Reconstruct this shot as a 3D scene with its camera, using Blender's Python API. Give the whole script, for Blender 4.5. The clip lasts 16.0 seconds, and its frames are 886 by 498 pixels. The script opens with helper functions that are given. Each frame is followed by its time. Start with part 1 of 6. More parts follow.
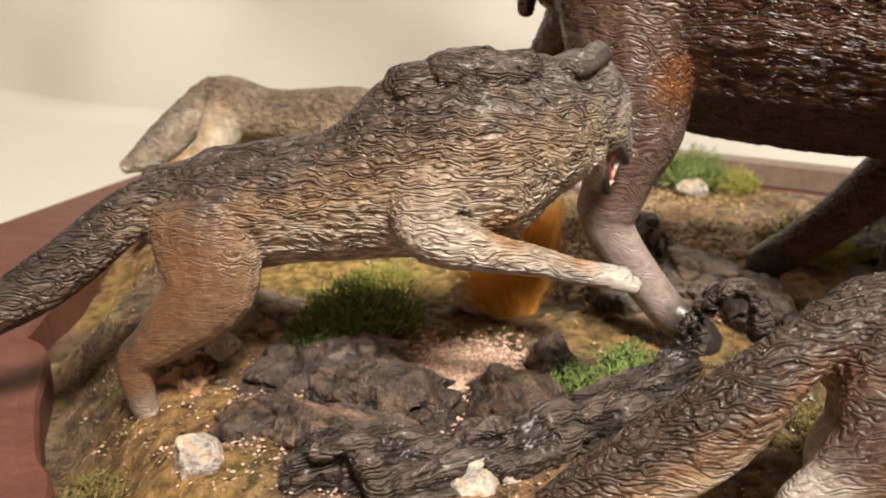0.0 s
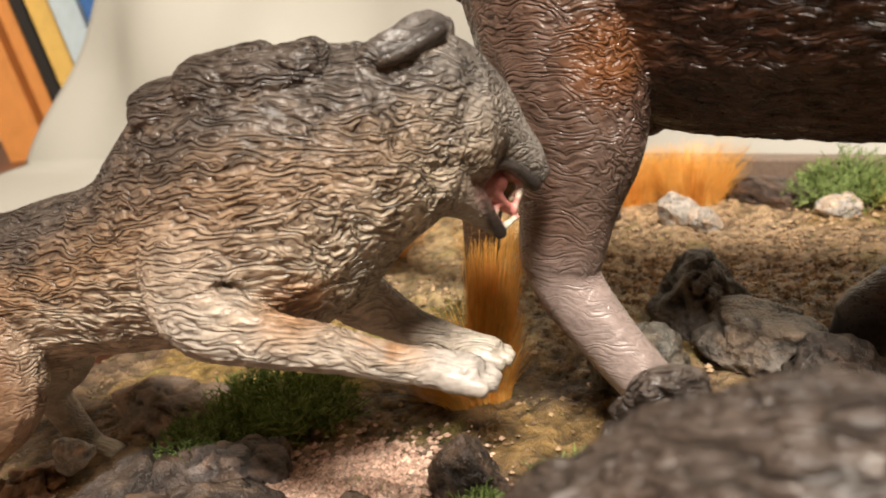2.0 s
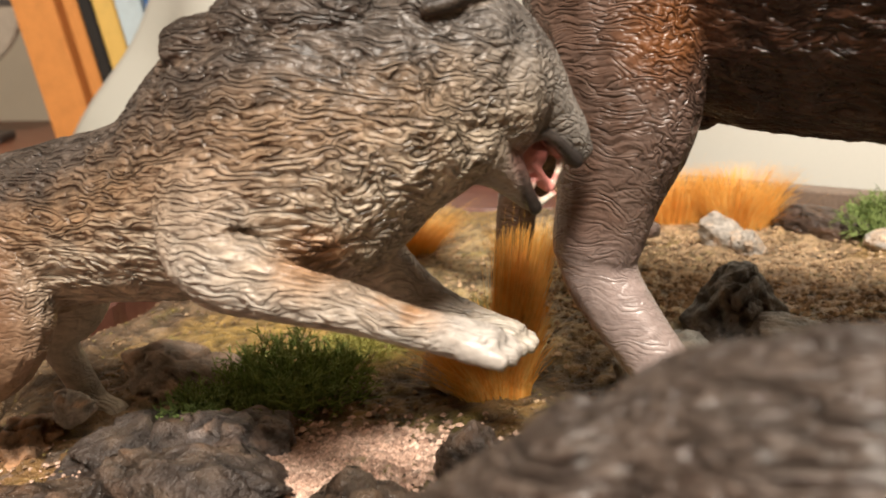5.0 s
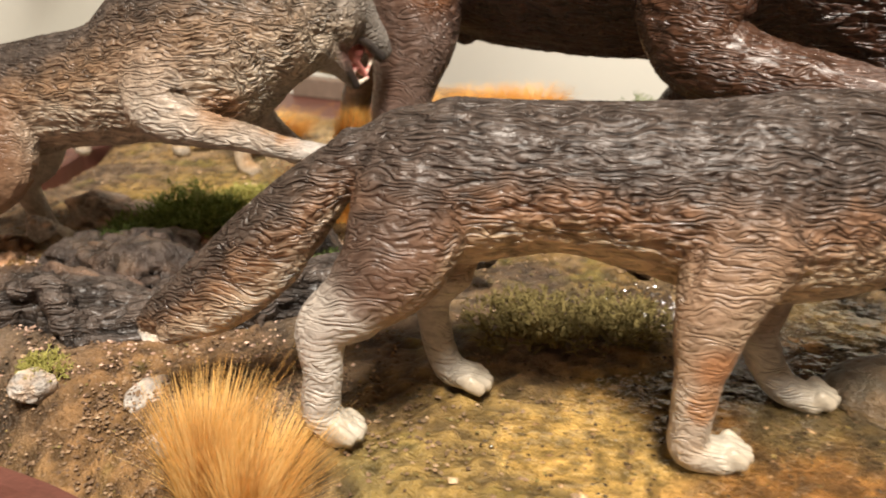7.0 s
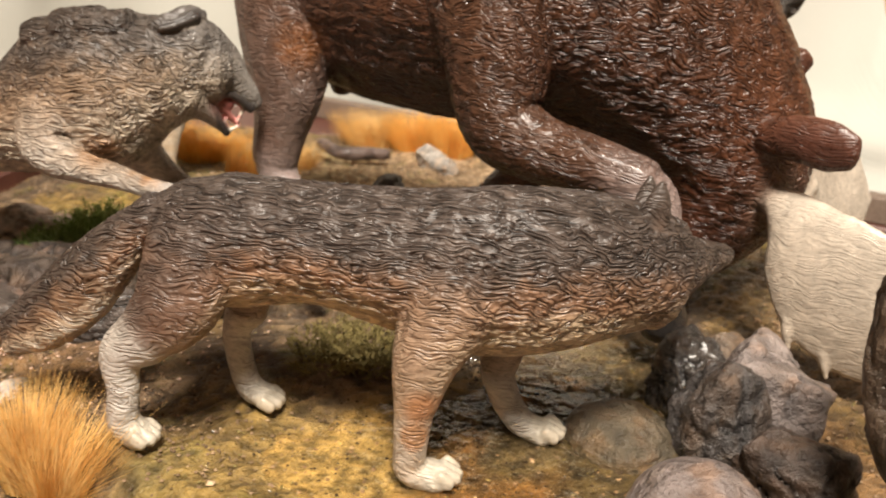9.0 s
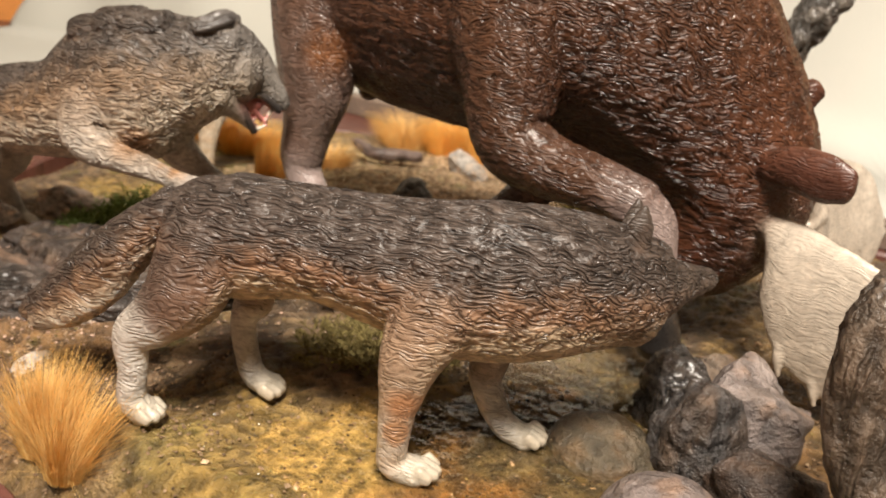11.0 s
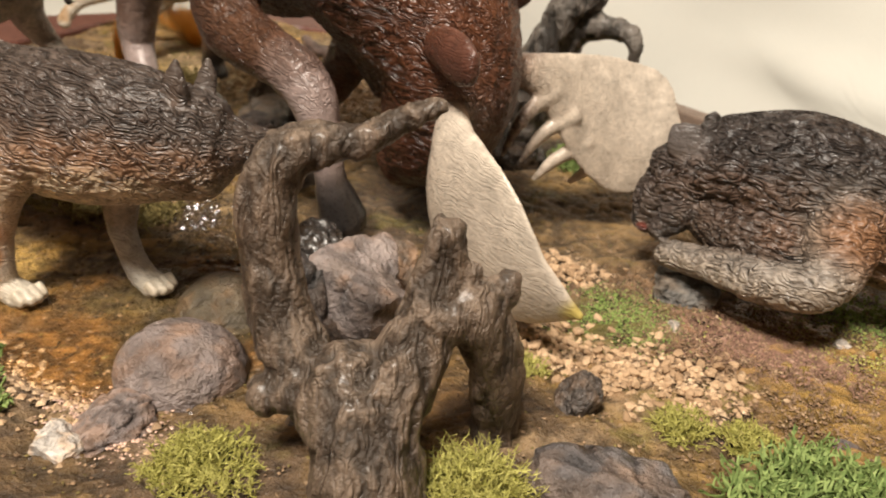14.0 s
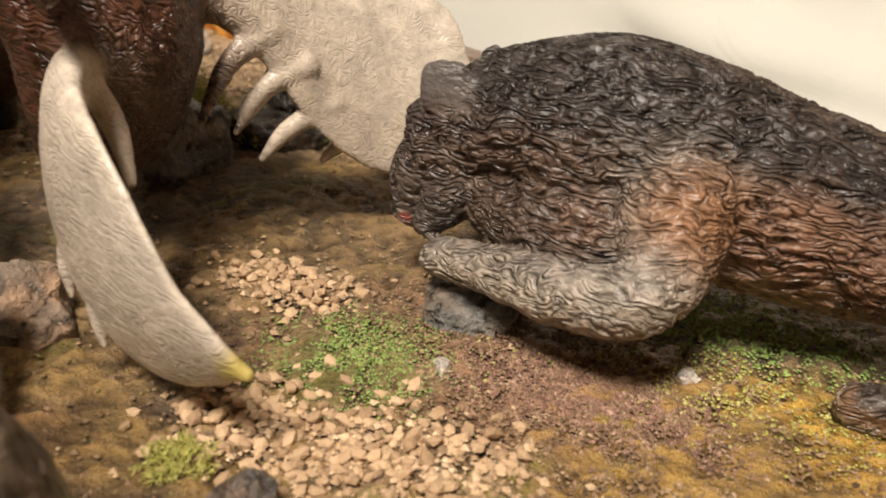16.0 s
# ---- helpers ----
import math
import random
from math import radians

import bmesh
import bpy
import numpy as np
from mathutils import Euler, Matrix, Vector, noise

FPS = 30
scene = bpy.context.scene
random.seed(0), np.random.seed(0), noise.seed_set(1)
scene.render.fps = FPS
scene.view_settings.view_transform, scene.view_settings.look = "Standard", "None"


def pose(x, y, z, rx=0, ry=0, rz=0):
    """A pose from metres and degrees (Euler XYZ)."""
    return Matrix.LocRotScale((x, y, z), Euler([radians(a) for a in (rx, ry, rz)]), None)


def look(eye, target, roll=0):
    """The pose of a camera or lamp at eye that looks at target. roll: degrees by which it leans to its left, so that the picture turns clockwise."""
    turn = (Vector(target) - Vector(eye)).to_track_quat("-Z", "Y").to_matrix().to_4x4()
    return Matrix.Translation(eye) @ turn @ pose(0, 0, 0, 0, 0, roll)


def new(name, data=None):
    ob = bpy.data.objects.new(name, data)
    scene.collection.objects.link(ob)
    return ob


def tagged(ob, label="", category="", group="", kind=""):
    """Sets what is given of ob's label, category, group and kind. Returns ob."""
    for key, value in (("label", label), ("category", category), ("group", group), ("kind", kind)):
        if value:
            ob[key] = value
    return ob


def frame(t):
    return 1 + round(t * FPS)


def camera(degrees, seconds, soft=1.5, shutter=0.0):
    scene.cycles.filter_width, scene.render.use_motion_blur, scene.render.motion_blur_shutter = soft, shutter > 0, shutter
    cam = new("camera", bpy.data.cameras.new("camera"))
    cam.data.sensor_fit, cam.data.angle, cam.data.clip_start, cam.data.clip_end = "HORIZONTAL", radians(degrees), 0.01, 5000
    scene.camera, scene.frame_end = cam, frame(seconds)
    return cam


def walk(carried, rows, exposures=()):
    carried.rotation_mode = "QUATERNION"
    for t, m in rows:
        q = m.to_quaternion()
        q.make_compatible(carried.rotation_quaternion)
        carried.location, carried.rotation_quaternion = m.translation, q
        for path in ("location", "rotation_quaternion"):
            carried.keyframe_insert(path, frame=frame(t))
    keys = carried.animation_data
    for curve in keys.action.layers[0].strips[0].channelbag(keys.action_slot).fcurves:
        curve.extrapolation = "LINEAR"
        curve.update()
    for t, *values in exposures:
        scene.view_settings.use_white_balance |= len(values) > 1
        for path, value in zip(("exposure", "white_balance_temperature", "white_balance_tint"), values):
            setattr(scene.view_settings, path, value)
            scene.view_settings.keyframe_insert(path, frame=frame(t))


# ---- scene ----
cam = camera(54.6, 16.0, 1.8, 0.25)
cam.data.dof.use_dof, cam.data.dof.focus_distance, cam.data.dof.aperture_fstop = True, 0.19, 27.0
# seconds, eye (metres), turn (degrees)
PATH = [
    (0.0, 0.0002, -0.0006, 0.155, 70.08, -1.92, 0.08),
    (0.5, 0.0385, 0.0242, 0.148, 70.92, 0.45, 6.75),
    (1.0, 0.0682, 0.0518, 0.1411, 72.49, 5.14, 11.98),
    (1.5, 0.0826, 0.0709, 0.1378, 72.85, 6.82, 14.08),
    (2.0, 0.0858, 0.0807, 0.134, 73.37, 7.05, 16.17),
    (2.5, 0.0958, 0.0958, 0.1344, 74.52, 8.7, 20.89),
    (3.0, 0.1038, 0.1089, 0.1275, 75.63, 10.68, 24.79),
    (3.2, 0.1069, 0.1113, 0.127, 75.76, 11.03, 25.59),
    (5.3, 0.0827, 0.0713, 0.122, 74.88, 1.15, 19.0),
    (5.5, 0.0851, 0.0604, 0.1216, 74.2, 0.39, 19.07),
    (6.0, 0.0956, 0.0433, 0.119, 72.85, 0.28, 17.74),
    (6.5, 0.1027, 0.0123, 0.1224, 71.7, 0.52, 13.47),
    (7.0, 0.1209, -0.0139, 0.1277, 70.77, -0.06, 10.87),
    (7.5, 0.1477, -0.0304, 0.1442, 69.86, -0.99, 12.12),
    (8.0, 0.17, -0.0339, 0.1492, 69.45, -1.99, 14.32),
    (8.5, 0.177, -0.0352, 0.1539, 69.53, -2.55, 13.82),
    (9.0, 0.1823, -0.0318, 0.1547, 70.18, -2.66, 13.28),
    (9.2, 0.1913, -0.0275, 0.156, 70.37, -2.68, 14.26),
    (11.3, 0.2007, -0.0427, 0.1639, 69.54, -5.29, 18.45),
    (11.5, 0.219, -0.0504, 0.176, 68.83, -5.06, 19.23),
    (12.0, 0.2522, -0.0473, 0.1756, 67.64, -3.63, 20.04),
    (12.5, 0.3004, -0.039, 0.1705, 66.77, -2.59, 19.8),
    (13.0, 0.3219, -0.0227, 0.1709, 65.69, -3.5, 24.23),
    (13.5, 0.335, 0.0048, 0.1589, 64.84, -4.66, 29.34),
    (14.0, 0.3474, 0.0166, 0.1601, 64.33, -5.02, 32.16),
    (14.5, 0.3501, 0.0459, 0.1529, 63.57, -4.53, 32.49),
    (15.0, 0.3566, 0.0749, 0.1482, 63.63, -4.09, 31.66),
    (15.5, 0.36, 0.096, 0.1399, 64.07, -3.96, 29.26),
    (16.0, 0.3556, 0.1133, 0.13, 64.33, -3.88, 26.38),
]
walk(cam, [(t, pose(x, y, z, rx, ry, rz)) for t, x, y, z, rx, ry, rz in PATH],
     [(0.0, -0.03), (2.0, 0.05), (9.0, 0.02), (11.5, -0.03), (13.0, -0.14), (16.0, -0.20)])

# ---- light: one warm ceiling lamp in a cream room ----
world = bpy.data.worlds.new("room_air")
scene.world = world
world.use_nodes = True
world.node_tree.nodes["Background"].inputs[0].default_value = (1.0, 0.86, 0.70, 1)
world.node_tree.nodes["Background"].inputs[1].default_value = 0.14


def area_lamp(name, eye, target, size, watts, colour):
    data = bpy.data.lights.new(name, "AREA")
    data.shape, data.size, data.energy, data.color = "DISK", size, watts, colour
    ob = new(name, data)
    ob.matrix_world = look(eye, target)
    return ob


area_lamp("ceiling_lamp_light", (0.32, -0.56, 1.36), (0.15, 0.25, 0.0), 0.40, 55.0, (1.0, 0.90, 0.78))

# directions of the diorama's board, which stands askew to the first view
E1, E2 = Vector((0.94, -0.342, 0.0)), Vector((0.342, 0.94, 0.0))


def uv(u, v, z=0.0):
    return E1 * u + E2 * v + Vector((0, 0, z))


# ---- noise on arrays ----
def lattice(ix, iy, iz, seed):
    n = (ix * 374761393 + iy * 668265263 + iz * 2147483647 + seed * 1274126177) & 0xFFFFFFFF
    n = ((n ^ (n >> 13)) * 1274126177) & 0xFFFFFFFF
    n = ((n ^ (n >> 16)) * 2246822519) & 0xFFFFFFFF
    return ((n ^ (n >> 15)) & 0xFFFF) / 65535.0


def vnoise(p, seed=0):
    """Smooth noise 0..1 at an array of points."""
    f = np.floor(p)
    i = f.astype(np.int64)
    w = p - f
    w = w * w * (3 - 2 * w)
    out = np.zeros(len(p))
    for dx in (0, 1):
        for dy in (0, 1):
            for dz in (0, 1):
                k = (w[:, 0] if dx else 1 - w[:, 0]) * (w[:, 1] if dy else 1 - w[:, 1]) * (w[:, 2] if dz else 1 - w[:, 2])
                out += k * lattice(i[:, 0] + dx, i[:, 1] + dy, i[:, 2] + dz, seed)
    return out


def fbm(p, octaves=4, seed=0):
    total, gain, norm = np.zeros(len(p)), 1.0, 0.0
    for o in range(octaves):
        total += gain * vnoise(p * 2.0 ** o + 17.3 * o, seed + o)
        norm += gain
        gain *= 0.5
    return total / norm


def ease(a, b, x):
    k = np.clip((x - a) / (b - a), 0, 1)
    return k * k * (3 - 2 * k)


# ---- materials ----
def nodes_of(name):
    m = bpy.data.materials.new(name)
    m.use_nodes = True
    t = m.node_tree
    return m, t, t.nodes["Principled BSDF"]


def link(t, a, b):
    t.links.new(a, b)


def noise_node(t, scale, detail=5.0, rough=0.6, stretch=None, coord="Object", distortion=0.0):
    c = t.nodes.new("ShaderNodeTexCoord")
    n = t.nodes.new("ShaderNodeTexNoise")
    n.inputs["Scale"].default_value, n.inputs["Detail"].default_value, n.inputs["Roughness"].default_value = scale, detail, rough
    n.inputs["Distortion"].default_value = distortion
    if stretch:
        mp = t.nodes.new("ShaderNodeMapping")
        mp.inputs["Scale"].default_value = stretch
        link(t, c.outputs[coord], mp.inputs[0])
        link(t, mp.outputs[0], n.inputs["Vector"])
    else:
        link(t, c.outputs[coord], n.inputs["Vector"])
    return n


def ramp_node(t, fac, stops):
    r = t.nodes.new("ShaderNodeValToRGB")
    e = r.color_ramp.elements
    while len(e) < len(stops):
        e.new(0.5)
    for k, (p, c) in zip(e, stops):
        k.position, k.color = p, (*c, 1)
    link(t, fac, r.inputs[0])
    return r


def mix_node(t, kind, fac, a, b):
    m = t.nodes.new("ShaderNodeMix")
    m.data_type, m.blend_type = "RGBA", kind
    for key, v in ((0, fac), (6, a), (7, b)):
        if isinstance(v, (int, float)):
            m.inputs[key].default_value = v
        elif isinstance(v, tuple):
            m.inputs[key].default_value = (*v, 1)
        else:
            link(t, v, m.inputs[key])
    return m.outputs[2]


def bump_node(t, bsdf, height, strength, distance):
    b = t.nodes.new("ShaderNodeBump")
    b.inputs["Strength"].default_value, b.inputs["Distance"].default_value = strength, distance
    link(t, height, b.inputs["Height"])
    link(t, b.outputs[0], bsdf.inputs["Normal"])


def two_scale(name, dark, mid, light, scale, rough=0.7, bump=0.4, depth=0.0006, fine=900.0, stretch=None, spec=0.35, speck=0.3):
    """A surface of three tones at a coarse scale, speckled and roughened at a fine one."""
    m, t, b = nodes_of(name)
    n1 = noise_node(t, scale, 6, 0.65, stretch)
    n2 = noise_node(t, fine, 3, 0.6, stretch)
    r = ramp_node(t, n1.outputs[0], ((0.3, dark), (0.5, mid), (0.72, light)))
    s = ramp_node(t, n2.outputs[0], ((0.3, (1 - speck,) * 3), (0.7, (1 + 0.7 * speck,) * 3)))
    link(t, mix_node(t, "MULTIPLY", 0.8, r.outputs[0], s.outputs[0]), b.inputs["Base Color"])
    b.inputs["Roughness"].default_value = rough
    b.inputs["Specular IOR Level"].default_value = spec
    bump_node(t, b, n2.outputs[0], bump, depth)
    return m


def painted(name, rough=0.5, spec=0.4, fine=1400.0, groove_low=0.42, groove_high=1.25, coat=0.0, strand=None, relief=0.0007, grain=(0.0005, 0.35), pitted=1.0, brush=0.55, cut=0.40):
    """Hand-painted resin: the brushed colours lie in 'paint', the sculpted relief in 'groove'; relief shade is put into
    the colour, valleys dark and ridges light, like thinned paint; cut: how dark the cuts are.
    strand: (heading in degrees, pitch per metre, how many times longer than wide) of the finely modelled fur."""
    m, t, b = nodes_of(name)

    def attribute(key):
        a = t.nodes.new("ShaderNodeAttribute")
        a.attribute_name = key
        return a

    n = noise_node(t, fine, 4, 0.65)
    shade_wash = ramp_node(t, attribute("groove").outputs["Fac"], ((0.12, (groove_low,) * 3), (0.55, (0.95,) * 3), (0.9, (groove_high,) * 3)))
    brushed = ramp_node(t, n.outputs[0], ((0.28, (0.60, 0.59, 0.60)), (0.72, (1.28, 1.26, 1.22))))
    c = mix_node(t, "MULTIPLY", 1.0, attribute("paint").outputs["Color"], shade_wash.outputs[0])
    c = mix_node(t, "MULTIPLY", brush, c, brushed.outputs[0])
    rr = ramp_node(t, n.outputs[0], ((0.3, (rough - 0.14,) * 3), (0.7, (min(rough + 0.16, 1),) * 3)))
    link(t, rr.outputs[0], b.inputs["Roughness"])
    b.inputs["Specular IOR Level"].default_value = spec
    b.inputs["Coat Weight"].default_value = coat
    b.inputs["Coat Roughness"].default_value = 0.25
    height_out = n.outputs[0]
    depth, power = grain
    if strand:
        turn, pitch, long, *upright = strand
        co = t.nodes.new("ShaderNodeTexCoord")
        m1 = t.nodes.new("ShaderNodeMapping")
        m1.inputs["Rotation"].default_value = (0, 0, -radians(turn))
        link(t, co.outputs["Object"], m1.inputs[0])
        # the combed locks wave gently
        sway = t.nodes.new("ShaderNodeTexNoise")
        sway.inputs["Scale"].default_value, sway.inputs["Detail"].default_value = 115.0, 1.0
        link(t, m1.outputs[0], sway.inputs["Vector"])
        bend = t.nodes.new("ShaderNodeVectorMath")
        bend.operation = "MULTIPLY_ADD"
        bend.inputs[1].default_value = (0.004, 0.004, 0.004)
        link(t, sway.outputs["Color"], bend.inputs[0])
        link(t, m1.outputs[0], bend.inputs[2])

        def ridged(scale, length, wide):
            """Rounded ridges between long thin cuts that fork and meet."""
            m2 = t.nodes.new("ShaderNodeMapping")
            m2.inputs["Scale"].default_value = (scale, scale, scale / length) if upright else (scale / length, scale, scale)
            link(t, bend.outputs[0], m2.inputs[0])
            waves = t.nodes.new("ShaderNodeTexNoise")
            waves.inputs["Scale"].default_value, waves.inputs["Detail"].default_value = 1.0, 0.6
            waves.inputs["Roughness"].default_value, waves.inputs["Distortion"].default_value = 0.5, 0.15
            link(t, m2.outputs[0], waves.inputs["Vector"])
            run = t.nodes.new("ShaderNodeVectorMath")
            run.operation = "DOT_PRODUCT"
            run.inputs[1].default_value = (1.1 * scale, 0.8 * scale, 0.0) if upright else (0.12 * scale, 0.75 * scale, 1.15 * scale)
            link(t, bend.outputs[0], run.inputs[0])
            phase = t.nodes.new("ShaderNodeMath")
            phase.operation = "MULTIPLY_ADD"
            phase.inputs[1].default_value = 4.2
            link(t, waves.outputs[0], phase.inputs[0])
            link(t, run.outputs["Value"], phase.inputs[2])
            turns = t.nodes.new("ShaderNodeMath")
            turns.operation = "PINGPONG"
            turns.inputs[1].default_value = 0.5
            link(t, phase.outputs[0], turns.inputs[0])
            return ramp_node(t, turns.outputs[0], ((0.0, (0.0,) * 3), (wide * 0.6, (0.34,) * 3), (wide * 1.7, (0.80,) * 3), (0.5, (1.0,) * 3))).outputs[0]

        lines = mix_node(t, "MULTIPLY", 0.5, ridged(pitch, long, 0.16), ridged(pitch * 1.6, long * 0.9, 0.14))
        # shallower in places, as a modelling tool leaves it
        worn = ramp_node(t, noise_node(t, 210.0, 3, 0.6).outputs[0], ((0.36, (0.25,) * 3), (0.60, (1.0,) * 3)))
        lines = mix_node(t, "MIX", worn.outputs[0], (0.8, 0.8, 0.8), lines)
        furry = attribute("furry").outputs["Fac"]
        # the cuts' shade is painted in: dark between locks, light on ridges
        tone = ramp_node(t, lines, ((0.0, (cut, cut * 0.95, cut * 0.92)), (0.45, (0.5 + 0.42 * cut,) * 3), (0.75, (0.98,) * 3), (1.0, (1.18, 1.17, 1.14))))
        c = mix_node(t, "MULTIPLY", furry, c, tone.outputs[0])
        mul = t.nodes.new("ShaderNodeMath")
        mul.operation = "MULTIPLY"
        link(t, lines, mul.inputs[0])
        link(t, furry, mul.inputs[1])
        add = t.nodes.new("ShaderNodeMath")
        add.operation = "MULTIPLY_ADD"
        add.inputs[1].default_value = pitted
        link(t, n.outputs[0], add.inputs[0])
        link(t, mul.outputs[0], add.inputs[2])
        height_out, depth, power = add.outputs[0], relief, 1.0
    link(t, c, b.inputs["Base Color"])
    bump_node(t, b, height_out, power, depth)
    return m


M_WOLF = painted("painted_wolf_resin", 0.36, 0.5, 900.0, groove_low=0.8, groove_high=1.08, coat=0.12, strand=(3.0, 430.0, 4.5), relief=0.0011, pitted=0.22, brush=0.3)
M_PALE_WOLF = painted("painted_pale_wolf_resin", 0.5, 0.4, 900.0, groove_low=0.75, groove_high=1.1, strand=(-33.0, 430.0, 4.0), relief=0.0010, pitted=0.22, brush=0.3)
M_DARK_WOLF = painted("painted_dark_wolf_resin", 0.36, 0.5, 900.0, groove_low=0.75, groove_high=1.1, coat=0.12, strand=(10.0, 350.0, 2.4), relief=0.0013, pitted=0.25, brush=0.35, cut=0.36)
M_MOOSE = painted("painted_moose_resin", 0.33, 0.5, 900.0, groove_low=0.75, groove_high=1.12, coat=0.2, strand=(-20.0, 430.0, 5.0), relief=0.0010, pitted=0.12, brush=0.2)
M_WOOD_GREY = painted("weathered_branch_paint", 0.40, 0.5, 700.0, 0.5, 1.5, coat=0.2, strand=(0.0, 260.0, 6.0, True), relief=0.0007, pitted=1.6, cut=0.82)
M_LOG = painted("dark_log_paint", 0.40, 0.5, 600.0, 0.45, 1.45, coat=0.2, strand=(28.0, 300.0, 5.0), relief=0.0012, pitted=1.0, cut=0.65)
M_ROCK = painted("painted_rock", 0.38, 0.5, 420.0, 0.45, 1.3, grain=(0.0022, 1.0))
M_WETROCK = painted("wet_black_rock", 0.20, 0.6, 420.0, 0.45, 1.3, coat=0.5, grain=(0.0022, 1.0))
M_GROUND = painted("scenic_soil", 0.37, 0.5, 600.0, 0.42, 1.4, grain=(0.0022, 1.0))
M_PEBBLE = two_scale("tan_gravel", (0.30, 0.19, 0.105), (0.47, 0.33, 0.20), (0.62, 0.48, 0.33), 260.0, 0.8, 0.4, 0.0004, 2500.0)
M_PLUM = two_scale("plum_brown_grit", (0.13, 0.075, 0.055), (0.24, 0.135, 0.095), (0.40, 0.27, 0.20), 420.0, 0.8, 0.3, 0.0003, 2500.0)
M_PINK = two_scale("pink_grit", (0.42, 0.26, 0.19), (0.58, 0.40, 0.31), (0.72, 0.56, 0.46), 400.0, 0.8, 0.3, 0.0003, 2500.0)
M_GRIT = two_scale("mixed_grit", (0.10, 0.062, 0.038), (0.24, 0.155, 0.09), (0.46, 0.34, 0.22), 330.0, 0.8, 0.3, 0.0003, 2500.0)
M_WETGRIT = two_scale("wet_dark_grit", (0.030, 0.021, 0.014), (0.065, 0.045, 0.028), (0.12, 0.085, 0.05), 400.0, 0.14, 0.2, 0.0003, 2000.0, None, 0.7)
M_BOARD = two_scale("stained_mahogany_board", (0.100, 0.038, 0.028), (0.130, 0.050, 0.037), (0.165, 0.070, 0.050), 45.0, 0.45, 0.25, 0.0004, 700.0, (1, 3, 1), 0.45)
M_RAIL = two_scale("grey_brown_rail", (0.17, 0.125, 0.095), (0.21, 0.155, 0.12), (0.25, 0.19, 0.15), 60.0, 0.5, 0.2, 0.0004, 700.0, (1, 3, 1), 0.4)
M_TABLE = two_scale("brown_table_top", (0.15, 0.06, 0.035), (0.22, 0.09, 0.05), (0.28, 0.12, 0.07), 9.0, 0.45, 0.1, 0.0005, 200.0, (1, 5, 1), 0.5)
M_SHEET = two_scale("cream_cotton_sheet", (0.53, 0.525, 0.475), (0.555, 0.55, 0.50), (0.58, 0.575, 0.525), 3.0, 0.9, 0.08, 0.0004, 900.0, None, 0.1, 0.03)
M_WALL = two_scale("cream_plaster", (0.66, 0.60, 0.50), (0.70, 0.64, 0.54), (0.74, 0.68, 0.58), 2.0, 0.9, 0.1, 0.001, 120.0, None, 0.2, 0.04)
M_TAN = two_scale("tan_birch_veneer", (0.66, 0.46, 0.28), (0.72, 0.52, 0.33), (0.76, 0.57, 0.38), 4.0, 0.5, 0.1, 0.0005, 90.0, (6, 6, 1), 0.35, 0.1)
M_FLOOR = two_scale("oak_floor", (0.20, 0.11, 0.06), (0.28, 0.16, 0.09), (0.34, 0.21, 0.12), 5.0, 0.5, 0.1, 0.0006, 90.0, (1, 8, 1))


def vary(m, low, high, per_island=False):
    """Lighter and darker pieces, each of one tone."""
    t = m.node_tree
    b = t.nodes["Principled BSDF"]
    if per_island:
        source = t.nodes.new("ShaderNodeNewGeometry").outputs["Random Per Island"]
    else:
        source = t.nodes.new("ShaderNodeObjectInfo").outputs["Random"]
    r = ramp_node(t, source, ((0.0, low), (1.0, high)))
    old = b.inputs["Base Color"].links[0].from_socket
    link(t, mix_node(t, "MULTIPLY", 1.0, old, r.outputs[0]), b.inputs["Base Color"])
    return m


M_GRAIN = two_scale("tan_grains", (0.30, 0.19, 0.105), (0.47, 0.33, 0.20), (0.62, 0.48, 0.33), 260.0, 0.8, 0.4, 0.0004, 2500.0)
vary(M_PEBBLE, (0.72, 0.66, 0.60), (1.32, 1.30, 1.30))
for grains in (M_GRAIN, M_GRIT, M_PINK, M_PLUM):
    vary(grains, (0.45, 0.42, 0.40), (1.35, 1.35, 1.35), True)


def plain(name, colour, rough=0.55, spec=0.4):
    return two_scale(name, tuple(c * 0.86 for c in colour), colour, tuple(min(c * 1.1, 1) for c in colour), 40.0, rough, 0.1, 0.0003, 800.0, None, spec)


def strands(name, root, tip, rough=0.6, trans=0.0):
    """Fibres or foliage, tinted a little from one clump to the next."""
    m, t, b = nodes_of(name)
    g = t.nodes.new("ShaderNodeNewGeometry")
    r = ramp_node(t, g.outputs["Random Per Island"], ((0.0, root), (1.0, tip)))
    n = noise_node(t, 500.0, 3)
    s = ramp_node(t, n.outputs[0], ((0.3, (0.7,) * 3), (0.7, (1.2,) * 3)))
    link(t, mix_node(t, "MULTIPLY", 0.7, r.outputs[0], s.outputs[0]), b.inputs["Base Color"])
    b.inputs["Roughness"].default_value = rough
    b.inputs["Specular IOR Level"].default_value = 0.25
    b.inputs["Subsurface Weight"].default_value = trans
    b.inputs["Subsurface Radius"].default_value = (0.002, 0.001, 0.0005)
    return m


